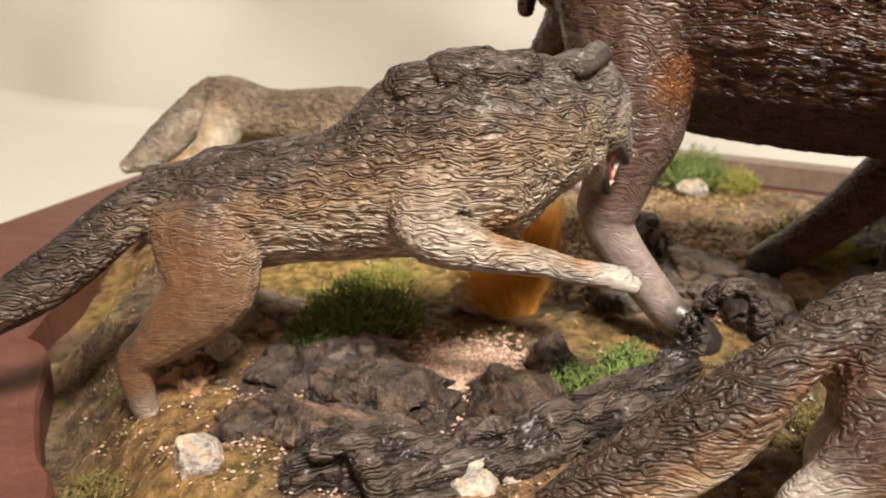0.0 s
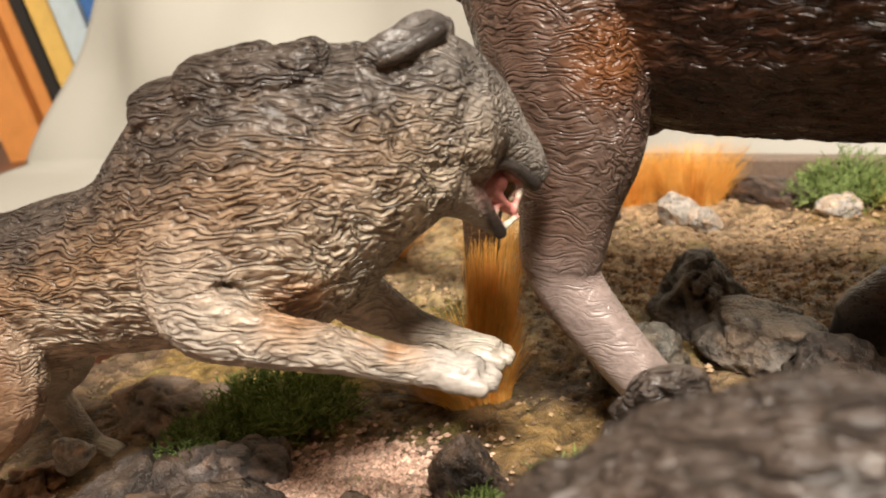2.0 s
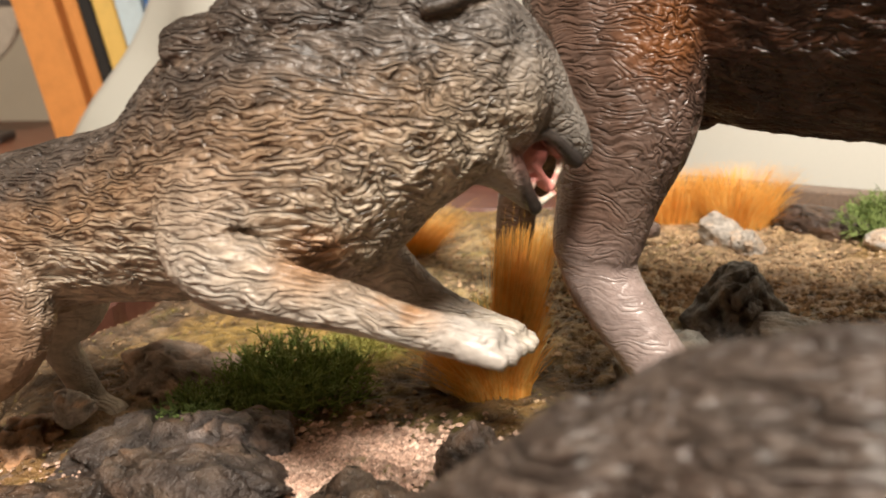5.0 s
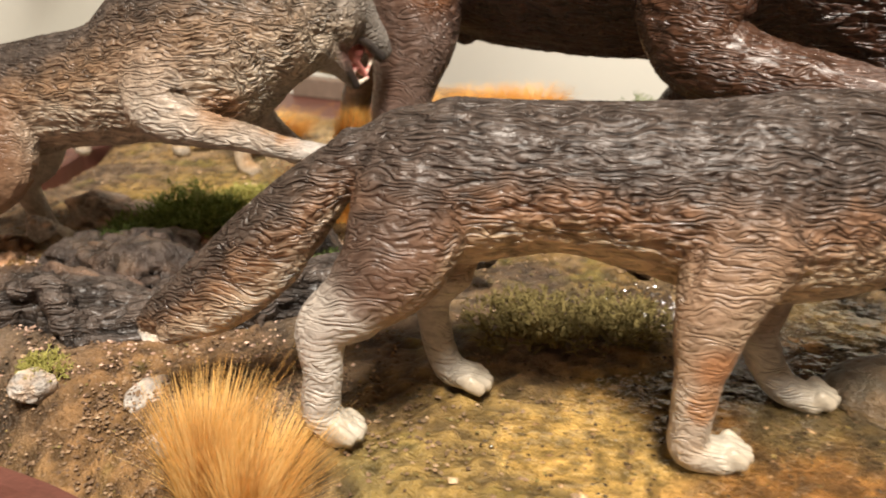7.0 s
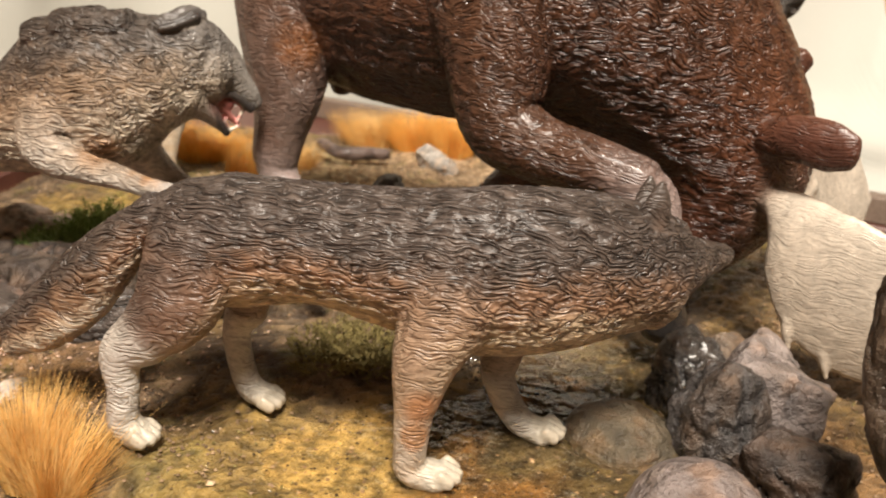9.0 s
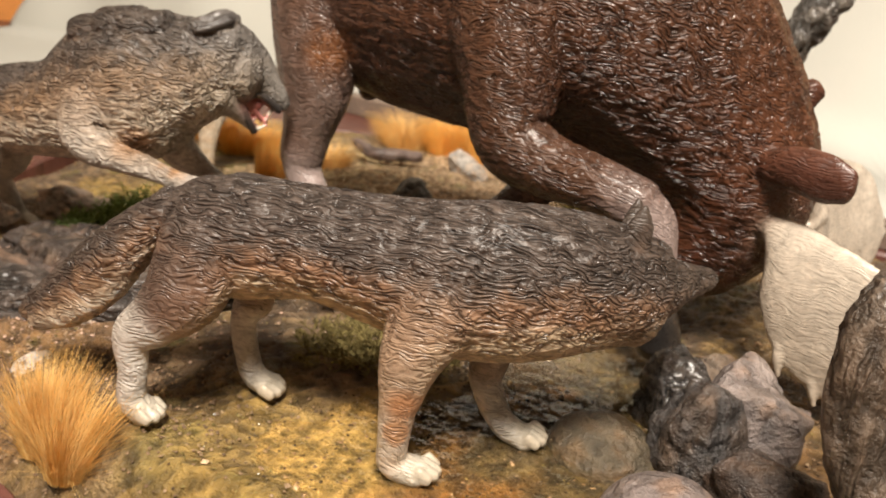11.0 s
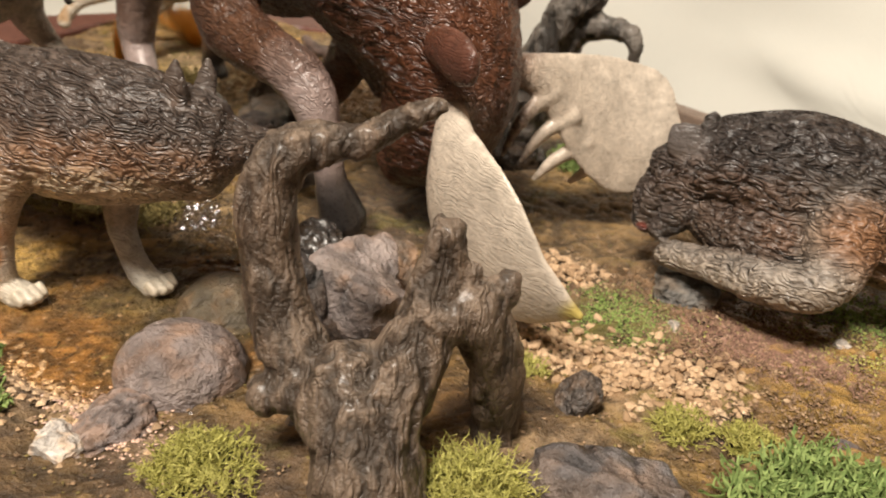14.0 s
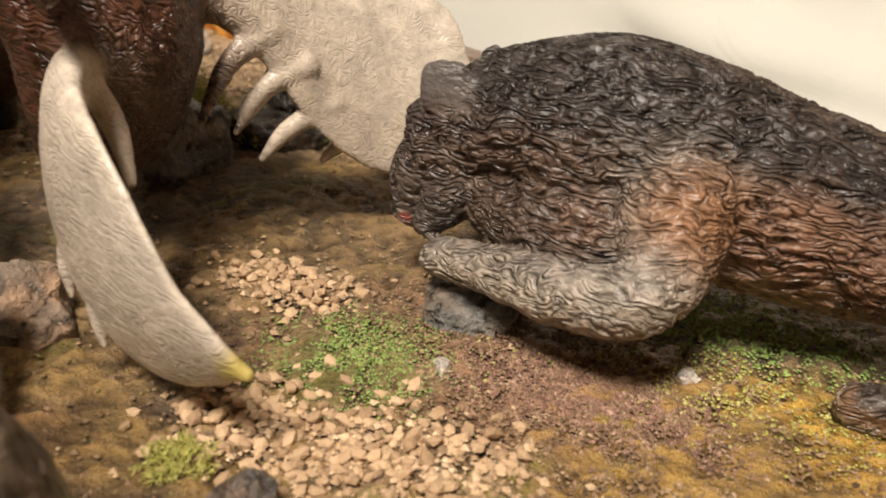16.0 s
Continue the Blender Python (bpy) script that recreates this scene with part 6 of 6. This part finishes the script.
SLATE, LILAC, WET, BROWNROCK = (0.060, 0.046, 0.039), (0.205, 0.168, 0.156), (0.036, 0.031, 0.028), (0.070, 0.049, 0.036)
ROCKS = [
    ("boulder", (0.2055, 0.1400, 0.0330), (0.0130, 0.0120, 0.0115), 3, LILAC, "rounded lilac-grey boulder at the pool's edge"),
    ("boulder", (0.1885, 0.1730, 0.0300), (0.0130, 0.0115, 0.0085), 4, (0.10, 0.08, 0.052), "low ochre-stained boulder half in the pool"),
    ("rock", (0.2080, 0.1170, 0.0315), (0.0130, 0.0085, 0.0055), 47, LILAC, "low lilac-grey rock strewn with grit before the boulder"),
    ("rock", (0.223, 0.186, 0.0390), (0.0165, 0.0150, 0.0165), 5, (0.225, 0.188, 0.175), "cracked pale grey rock under the moose's hoof"),
    ("rock", (0.213, 0.172, 0.0390), (0.0100, 0.0110, 0.0175), 6, (0.060, 0.053, 0.050), "split slate-grey rock beside the pool"),
    ("rock", (0.229, 0.160, 0.0340), (0.0140, 0.0120, 0.0135), 7, SLATE, "slate-grey rock leaning on the stump"),
    ("rock", (0.205, 0.194, 0.0400), (0.0095, 0.0085, 0.0140), 8, WET, "wet black rock behind the pool"),
    ("rock", (0.236, 0.148, 0.0270), (0.0170, 0.0100, 0.0085), 9, WET, "flat wet black rock at the stump's foot"),
    ("rock", (0.311, 0.166, 0.0320), (0.0165, 0.0120, 0.0105), 10, (0.115, 0.105, 0.105), "dark grey rock dusted with pink grit"),
    ("rock", (0.2915, 0.190, 0.0370), (0.0060, 0.0045, 0.0065), 11, (0.10, 0.085, 0.075), "small dark rock among the gravel"),
    ("rock", (0.294, 0.2635, 0.0400), (0.0105, 0.0080, 0.0065), 12, (0.13, 0.125, 0.115), "flat dark grey rock under the wolf's paw"),
    ("rock", (0.379, 0.228, 0.0350), (0.0100, 0.0080, 0.0075), 14, (0.19, 0.17, 0.165), "grey-violet rock near the board's edge"),
    ("rock", (0.352, 0.213, 0.0330), (0.0075, 0.0060, 0.0045), 15, (0.16, 0.14, 0.145), "small grey-violet rock in the grit"),
    ("rock", (0.024, 0.200, 0.0325), (0.0200, 0.0130, 0.0105), 16, BROWNROCK, "dark brown rock outcrop below the lunging wolf"),
    ("rock", (-0.012, 0.205, 0.0345), (0.0210, 0.0160, 0.0120), 17, SLATE, "dark slate outcrop below the lunging wolf"),
    ("rock", (-0.036, 0.222, 0.0295), (0.0210, 0.0150, 0.0100), 18, SLATE, "dark slate rock with dusty top"),
    ("rock", (-0.016, 0.184, 0.0315), (0.0230, 0.0130, 0.0115), 19, (0.105, 0.082, 0.072), "brown weathered rock at the board's front"),
    ("rock", (-0.040, 0.197, 0.0285), (0.0170, 0.0130, 0.0105), 20, BROWNROCK, "dark brown rock at the board's front"),
    ("rock", (-0.060, 0.212, 0.0255), (0.0130, 0.0120, 0.0085), 44, (0.17, 0.13, 0.10), "brown rock under the hind foot"),
    ("rock", (0.020, 0.2050, 0.0315), (0.0130, 0.0090, 0.0075), 45, SLATE, "low slate rock beside the pink grit"),
    ("rock", (-0.020, 0.233, 0.0325), (0.0140, 0.0100, 0.0085), 46, (0.15, 0.125, 0.115), "grey rock below the moss bush"),
    ("rock", (-0.055, 0.262, 0.0330), (0.0150, 0.0140, 0.0095), 22, (0.30, 0.235, 0.19), "brown-grey rock behind the hind paw"),
    ("rock", (-0.070, 0.222, 0.0270), (0.0110, 0.0100, 0.0090), 23, (0.34, 0.22, 0.14), "rust-stained rock under the hind leg"),
    ("rock", (0.0367, 0.2276, 0.0365), (0.0072, 0.0060, 0.0085), 24, SLATE, "small black pointed rock beside the pink grit"),
    ("rock", (0.082, 0.3130, 0.0420), (0.0130, 0.0110, 0.0120), 25, (0.10, 0.090, 0.082), "dark grooved rock between the moose's legs"),
    ("rock", (0.097, 0.2900, 0.0410), (0.0180, 0.0130, 0.0090), 26, (0.185, 0.165, 0.145), "smooth grey rock between the moose's legs"),
    ("rock", (0.066, 0.2800, 0.0380), (0.0130, 0.0110, 0.0100), 27, (0.15, 0.14, 0.12), "smooth dark rock beside the orange tuft"),
    ("rock", (0.110, 0.2650, 0.0380), (0.0150, 0.0120, 0.0120), 28, SLATE, "dark rock under the moose's belly"),
    ("rock", (0.190, 0.335, 0.0400), (0.0160, 0.0120, 0.0090), 29, WET, "black rock behind the far antler"),
    ("rock", (0.185, 0.300, 0.0420), (0.0170, 0.0120, 0.0150), 40, (0.11, 0.10, 0.095), "dark rock behind the moose's muzzle"),
    ("rock", (0.215, 0.215, 0.0350), (0.0130, 0.0100, 0.0100), 41, (0.20, 0.15, 0.11), "brown rock behind the near antler"),
    ("rock", (0.138, 0.250, 0.0340), (0.0130, 0.0100, 0.0080), 42, (0.12, 0.10, 0.09), "low dark rock beyond the standing wolf"),
    ("rock", (0.108, 0.452, 0.0370), (0.0200, 0.0080, 0.0070), 43, (0.085, 0.06, 0.05), "low dark log-like rock near the board's back"),
]
for name, at, size, seed, c, label in ROCKS:
    rock(name, at, size, seed, c, label, spin=seed * 1.3, material=M_WETROCK if c == WET else None, cuts=0 if name == "boulder" else 22, rough=0.12 if name == "boulder" else 0.3, worn=0.3 if name == "boulder" else (1.6 if at[0] < 0.03 and at[1] < 0.24 else 0.85), group="rocks of the diorama")

WHITE_C = (0.54, 0.50, 0.455)
for at, size, seed, label in (((-0.0548, 0.1760, 0.0340), (0.0060, 0.0050, 0.0072), 50, "white chalky stone with grey pits"), ((0.0110, 0.1745, 0.0335), (0.0062, 0.0056, 0.0066), 51, "white chalky stone below the outcrop"),
                              ((0.0200, 0.1755, 0.0335), (0.0028, 0.0026, 0.0030), 52, "small white stone below the outcrop"), ((0.014, 0.276, 0.0370), (0.0065, 0.0050, 0.0055), 53, "white stone behind the raised paw"),
                              ((0.0735, 0.428, 0.0390), (0.0080, 0.0065, 0.0065), 54, "white stone near the board's back"), ((0.0835, 0.420, 0.0360), (0.0065, 0.0055, 0.0050), 55, "grey-white stone near the board's back"),
                              ((0.1325, 0.4275, 0.0370), (0.0075, 0.0060, 0.0050), 56, "white oval stone beside the green bush"), ((-0.0085, 0.1455, 0.0300), (0.0052, 0.0042, 0.0042), 57, "white stone below the hollow log"),
                              ((0.018, 0.1515, 0.0270), (0.0055, 0.0042, 0.0040), 58, "white stone on tan soil"), ((0.1545, 0.1080, 0.0310), (0.0045, 0.0040, 0.0035), 59, "white stone at the pool's front edge"),
                              ((0.1600, 0.1015, 0.0310), (0.0040, 0.0034, 0.0032), 60, "white stone at the pool's front edge"), ((0.2010, 0.1080, 0.0310), (0.0048, 0.0040, 0.0036), 61, "pale stone in front of the boulder"),
                              ((-0.0622, 0.2275, 0.0400), (0.0044, 0.0040, 0.0040), 63, "white stone behind the outcrop"), ((0.1679, 0.1043, 0.0335), (0.0052, 0.0042, 0.0040), 64, "white stone before the pool"),
                              ((0.1722, 0.0969, 0.0330), (0.0056, 0.0046, 0.0042), 65, "cream stone before the pool"), ((0.2052, 0.1040, 0.0335), (0.0054, 0.0044, 0.0034), 66, "pale tan stone before the boulder"),
                              ((0.3420, 0.2631, 0.0375), (0.0022, 0.0019, 0.0019), 67, "small tan stone on the mustard soil"), ((0.2990, 0.2419, 0.0370), (0.0022, 0.0018, 0.0019), 68, "small tan stone beside the flock turf"),
                              ((0.0340, 0.1300, 0.0290), (0.0032, 0.0026, 0.0026), 62, "small white stone beside the orange tuft")):
    rock("stone", at, size, seed, WHITE_C, label, spin=seed, rough=0.35, worn=0.45, category="stone", group="white stones")

BUSHES = [  # x, y, radius, height, count, material, label
    (-0.024, 0.259, 0.0165, 0.0150, 150, M_DARKMOSS, "dark green springy moss bush under the lunging wolf"),
    (-0.036, 0.240, 0.0080, 0.0090, 60, M_LICHEN, "bright green lichen at the moss bush's edge"),
    (0.353, 0.181, 0.0190, 0.0140, 170, M_LICHEN, "bright green branching lichen bush at the board's front"),
    (0.287, 0.146, 0.0085, 0.0120, 90, M_YELMOSS, "yellow-green moss cushion at the stump's foot"),
    (0.236, 0.117, 0.0105, 0.0060, 100, M_YELMOSS, "yellow-green moss cushion before the stump"),
    (0.160, 0.1100, 0.0060, 0.0060, 50, M_LICHEN, "small green moss tuft at the pool's edge"),
    (0.143, 0.1120, 0.0050, 0.0045, 40, M_YELMOSS, "small yellow-green moss tuft by the pool"),
    (0.178, 0.0985, 0.0090, 0.0070, 60, M_LICHEN, "green lichen tuft before the boulder"),
    (0.0590, 0.2255, 0.0070, 0.0090, 50, M_LICHEN, "bright green lichen sprig behind the wolf's tail"),
    (0.0424, 0.2160, 0.0060, 0.0080, 44, M_LICHEN, "bright green lichen sprig on the outcrop"),
    (0.106, 0.192, 0.0170, 0.0060, 110, M_BROWNMOSS, "olive-brown moss bed under the standing wolf"),
    (0.128, 0.196, 0.0110, 0.0080, 70, M_BROWNMOSS, "olive-brown moss clump under the standing wolf"),
    (0.137, 0.447, 0.0150, 0.0200, 140, M_LICHEN, "green bush near the board's back"),
    (0.158, 0.440, 0.0100, 0.0120, 70, M_YELMOSS, "yellow-green bush near the board's back"),
    (0.152, 0.330, 0.0140, 0.0170, 110, M_YELMOSS, "yellow-green bush behind the moose's foreleg"),
    (0.186, 0.338, 0.0120, 0.0130, 80, M_YELMOSS, "yellow-green bush behind the moose's head"),
    (-0.082, 0.175, 0.0095, 0.0130, 90, M_BROWNMOSS, "dark olive moss at the board's corner"),
    (0.012, 0.322, 0.0110, 0.0060, 60, M_BROWNMOSS, "olive moss patch beyond the wolves"),
    (-0.0185, 0.296, 0.0120, 0.0060, 60, M_YELMOSS, "yellow-olive moss patch beyond the wolves"),
    (0.274, 0.196, 0.0045, 0.0035, 30, M_YELMOSS, "small yellow-green moss tuft by the gravel"),
    (0.316, 0.196, 0.0055, 0.0045, 40, M_YELMOSS, "small yellow-green moss tuft by the gravel"),
    (0.331, 0.199, 0.0050, 0.0040, 36, M_YELMOSS, "yellow-green moss tuft in the grit"),
    (0.222, 0.347, 0.0110, 0.0120, 70, M_LICHEN, "green moss behind the moose's head"),
    (-0.008, 0.1500, 0.0040, 0.0050, 34, M_YELMOSS, "small yellow-green tuft beside a white stone"),
]
for k, (x, y, r, h, n, mat, label) in enumerate(BUSHES):
    at = ground_at(x, y, 0.001)
    b = thing("moss_bush", at, label, "moss", "moss and lichen of the diorama")
    dome = bmesh.new()
    bmesh.ops.create_icosphere(dome, subdivisions=3, radius=1.0)
    for v in dome.verts:
        v.co = Vector((v.co.x * r * 0.8, v.co.y * r * 0.8, v.co.z * h * 0.5)) * (0.75 + 0.5 * noise.noise(v.co * 2.5 + Vector((k, 0, 0))))
    part("root_mat", dome, mat, b, smooth=True)
    lichen("crown", int(n * (4.2 if mat is M_YELMOSS else 2.6)), r, h, mat, b, 200 + k, thick=0.00062 if mat is M_LICHEN and y < 0.2 else (0.00025 if mat is M_YELMOSS else 0.00036))

TUFTS = [  # x, y, height, spread, foot, count, lean, material, label
    (0.046, 0.1235, 0.027, 0.008, 0.0060, 520, (0.001, 0.002), M_GOLD, "golden-orange fibre grass tuft at the board's front"),
    (0.058, 0.1180, 0.024, 0.009, 0.0060, 480, (0.004, 0.002), M_GOLD, "golden-orange fibre grass tuft at the board's front"),
    (0.031, 0.2710, 0.046, 0.0025, 0.0046, 620, (0.0050, -0.003), M_ORANGE, "orange fibre grass tuft behind the raised paw"),
    (0.026, 0.2690, 0.024, 0.008, 0.0060, 420, (-0.008, 0.0), M_ORANGE, "short orange fibre tuft behind the raised paw"),
    (0.052, 0.466, 0.026, 0.012, 0.0120, 520, (0.0, 0.0), M_ORANGE, "bright orange fibre tuft near the board's back"),
    (0.078, 0.462, 0.027, 0.012, 0.0130, 520, (0.002, 0.0), M_ORANGE, "bright orange fibre tuft near the board's back"),
    (0.024, 0.467, 0.024, 0.014, 0.0130, 420, (-0.003, 0.0), M_GOLD, "golden fibre tuft near the board's back"),
    (-0.052, 0.402, 0.020, 0.014, 0.0140, 460, (0.004, 0.0), M_ORANGE, "deep orange fibre tuft beyond the wolves"),
    (-0.082, 0.412, 0.018, 0.014, 0.0120, 380, (-0.004, 0.0), M_ORANGE, "deep orange fibre tuft beyond the wolves"),
    (0.004, 0.395, 0.016, 0.010, 0.0100, 260, (0.0, 0.0), M_GOLD, "golden fibre tuft beyond the wolves"),
]
for k, (x, y, h, spread, foot, n, lean, mat, label) in enumerate(TUFTS):
    t = thing("grass_tuft", ground_at(x, y, 0.0015), label, "grass tuft", "orange grass tufts")
    fibres("brush", int(n * 2.8), h, spread, mat, t, 300 + k, 0.00011 if y < 0.2 else 0.00015, lean, foot)
    fibres("wisp", n // 9, h * 1.1, spread * 2.6, mat, t, 330 + k, 0.00007, lean, foot)


# ---- gravel and grit ----
def pebble_mesh(seed):
    bm = bmesh.new()
    bmesh.ops.create_icosphere(bm, subdivisions=1, radius=1.0)
    rng = random.Random(seed)
    for v in bm.verts:
        v.co *= rng.uniform(0.72, 1.18)
    for v in bm.verts:
        v.co.x *= 1.35
        v.co.z *= 0.75
    me = bpy.data.meshes.new("pebble")
    bm.to_mesh(me)
    bm.free()
    me.materials.append(M_PEBBLE)
    return me


PEBBLES = [pebble_mesh(s) for s in range(8)]


def stream(rng):
    """A place in the spill of gravel that runs from the antler's tip towards the board's front, or in the smaller heap behind it."""
    if rng.random() < 0.76:
        s = rng.random()
        return 0.265 + 0.058 * s + rng.gauss(0, 0.0045), 0.2115 + 0.003 * s + rng.gauss(0, 0.0080)
    return 0.2535 + rng.gauss(0, 0.0095), 0.2535 + rng.gauss(0, 0.0060)


rng = random.Random(77)
gravel = thing("gravel_spill", (0, 0, 0), "spill of tan angular gravel on the soil", "gravel")
made = []
while len(made) < 300:
    x, y = stream(rng)
    r = rng.uniform(0.0008, 0.0016)
    near = sum(1 for a, b, c in made if math.hypot(a - x, b - y) < (c + r) * 0.85)
    if near > 1:
        continue
    ob = new("pebble", PEBBLES[rng.randrange(8)])
    ob.parent = gravel
    gx, gy, gz = ground_at(x, y)
    ob.location = (gx, gy, gz + r * (0.35 + 0.75 * near))
    ob.rotation_euler = (rng.uniform(-0.5, 0.5), rng.uniform(-0.5, 0.5), rng.uniform(0, 6.28))
    ob.scale = (r, r, r)
    made.append((x, y, r))


def grit(name, count, where, sizes, material, label, seed):
    """Countless grains as one piece."""
    rng = random.Random(seed)
    spots = [where(rng) for _ in range(count)]
    xs, ys = np.array([s[0] for s in spots]), np.array([s[1] for s in spots])
    zs, ins = height(xs, ys), inside(xs, ys)
    verts, faces = [], []
    shape = [(1, 0, 0), (-1, 0, 0), (0, 1, 0), (0, -1, 0), (0, 0, 1), (0, 0, -1)]
    tris = [(0, 2, 4), (2, 1, 4), (1, 3, 4), (3, 0, 4), (2, 0, 5), (1, 2, 5), (3, 1, 5), (0, 3, 5)]
    for x, y, z, d in zip(xs, ys, zs, ins):
        if d < 0.006:
            continue
        r = rng.uniform(*sizes)
        base = len(verts)
        turn = rng.uniform(0, 6.28)
        c, s = math.cos(turn), math.sin(turn)
        for a, b, e in shape:
            a, b, e = a * rng.uniform(0.7, 1.4), b * rng.uniform(0.7, 1.2), e * rng.uniform(0.5, 0.9)
            verts.append((x + r * (a * c - b * s), y + r * (a * s + b * c), z + r * (e + 0.15) + 0.0003))
        faces += [tuple(base + i for i in f) for f in tris]
    me = bpy.data.meshes.new(name)
    me.from_pydata(verts, [], faces)
    ob = mesh_object(name, me, material)
    return tagged(ob, label, "grit", "", "stuff")


def about(cx, cy, sx, sy):
    return lambda r: (cx + r.gauss(0, sx), cy + r.gauss(0, sy))


def anywhere(r):
    return r.uniform(-0.15, 0.42), r.uniform(0.09, 0.48)


grit("coarse_gravel", 420, stream, (0.0008, 0.0013), M_GRAIN, "tan gravel filling the gaps between the larger pebbles", 80)
grit("fine_gravel", 1200, stream, (0.0003, 0.0008), M_GRAIN, "fine tan gravel scattered round the larger pebbles", 81)
grit("pink_gravel", 3400, about(0.008, 0.2275, 0.010, 0.010), (0.0004, 0.0012), M_PINK, "pale pink crushed gravel under the lunging wolf", 82)
grit("brown_grit", 9000, about(0.325, 0.240, 0.030, 0.024), (0.0002, 0.0005), M_GRIT, "brown and pinkish grit on the soil", 83)
grit("scattered_grit", 14000, anywhere, (0.0002, 0.0007), M_GRIT, "brown and cream grit strewn over the ground", 84)
grit("pale_chips", 380, anywhere, (0.0003, 0.0010), M_GRAIN, "tan and cream stone chips on the ground", 85)
grit("pool_chips", 420, about(0.172, 0.112, 0.022, 0.006), (0.0005, 0.0014), M_GRAIN, "cream stone chips along the pool's front edge", 86)
grit("tan_gravel", 3200, about(0.07, 0.375, 0.05, 0.045), (0.0005, 0.0013), M_GRAIN, "tan gravel towards the board's back", 87)
grit("green_flock", 2600, about(0.2820, 0.2375, 0.010, 0.008), (0.0002, 0.0004), M_DARKMOSS, "short dark green flock turf among the gravel", 88)
grit("olive_flock", 4500, anywhere, (0.0002, 0.0006), M_BROWNMOSS, "olive flock strewn over the soil", 89)
grit("yellow_flock", 1100, about(0.350, 0.262, 0.02, 0.008), (0.0002, 0.0005), M_YELMOSS, "mustard-yellow flock on the soil", 90)

grit("outcrop_grit", 2600, about(-0.010, 0.195, 0.030, 0.022), (0.0002, 0.0007), M_PINK, "pinkish and brown grit caught in the dark outcrop", 91)
grit("front_grit", 3000, about(0.03, 0.145, 0.03, 0.016), (0.0002, 0.0007), M_GRIT, "coarse brown grit at the board's front", 92)

grit("boulder_grit", 900, about(0.207, 0.117, 0.008, 0.005), (0.0002, 0.0006), M_PINK, "pinkish grit strewn round the low rock", 95)
grit("plum_grit", 5000, about(0.326, 0.247, 0.014, 0.007), (0.0002, 0.0005), M_PLUM, "pinkish-brown grit beside the mustard soil", 93)
grit("dark_flock", 2600, about(0.348, 0.290, 0.018, 0.008), (0.0002, 0.0006), M_DARKMOSS, "dark green flock under the crouching wolf", 94)
grit("wet_grit", 1500, about(0.150, 0.207, 0.014, 0.007), (0.0004, 0.0011), M_WETGRIT, "wet dark brown grit along the back of the pool", 96)
grit("pool_grit", 900, about(0.165, 0.150, 0.032, 0.022), (0.0002, 0.0006), M_WETGRIT, "wet dark grit lying in the pool", 97)
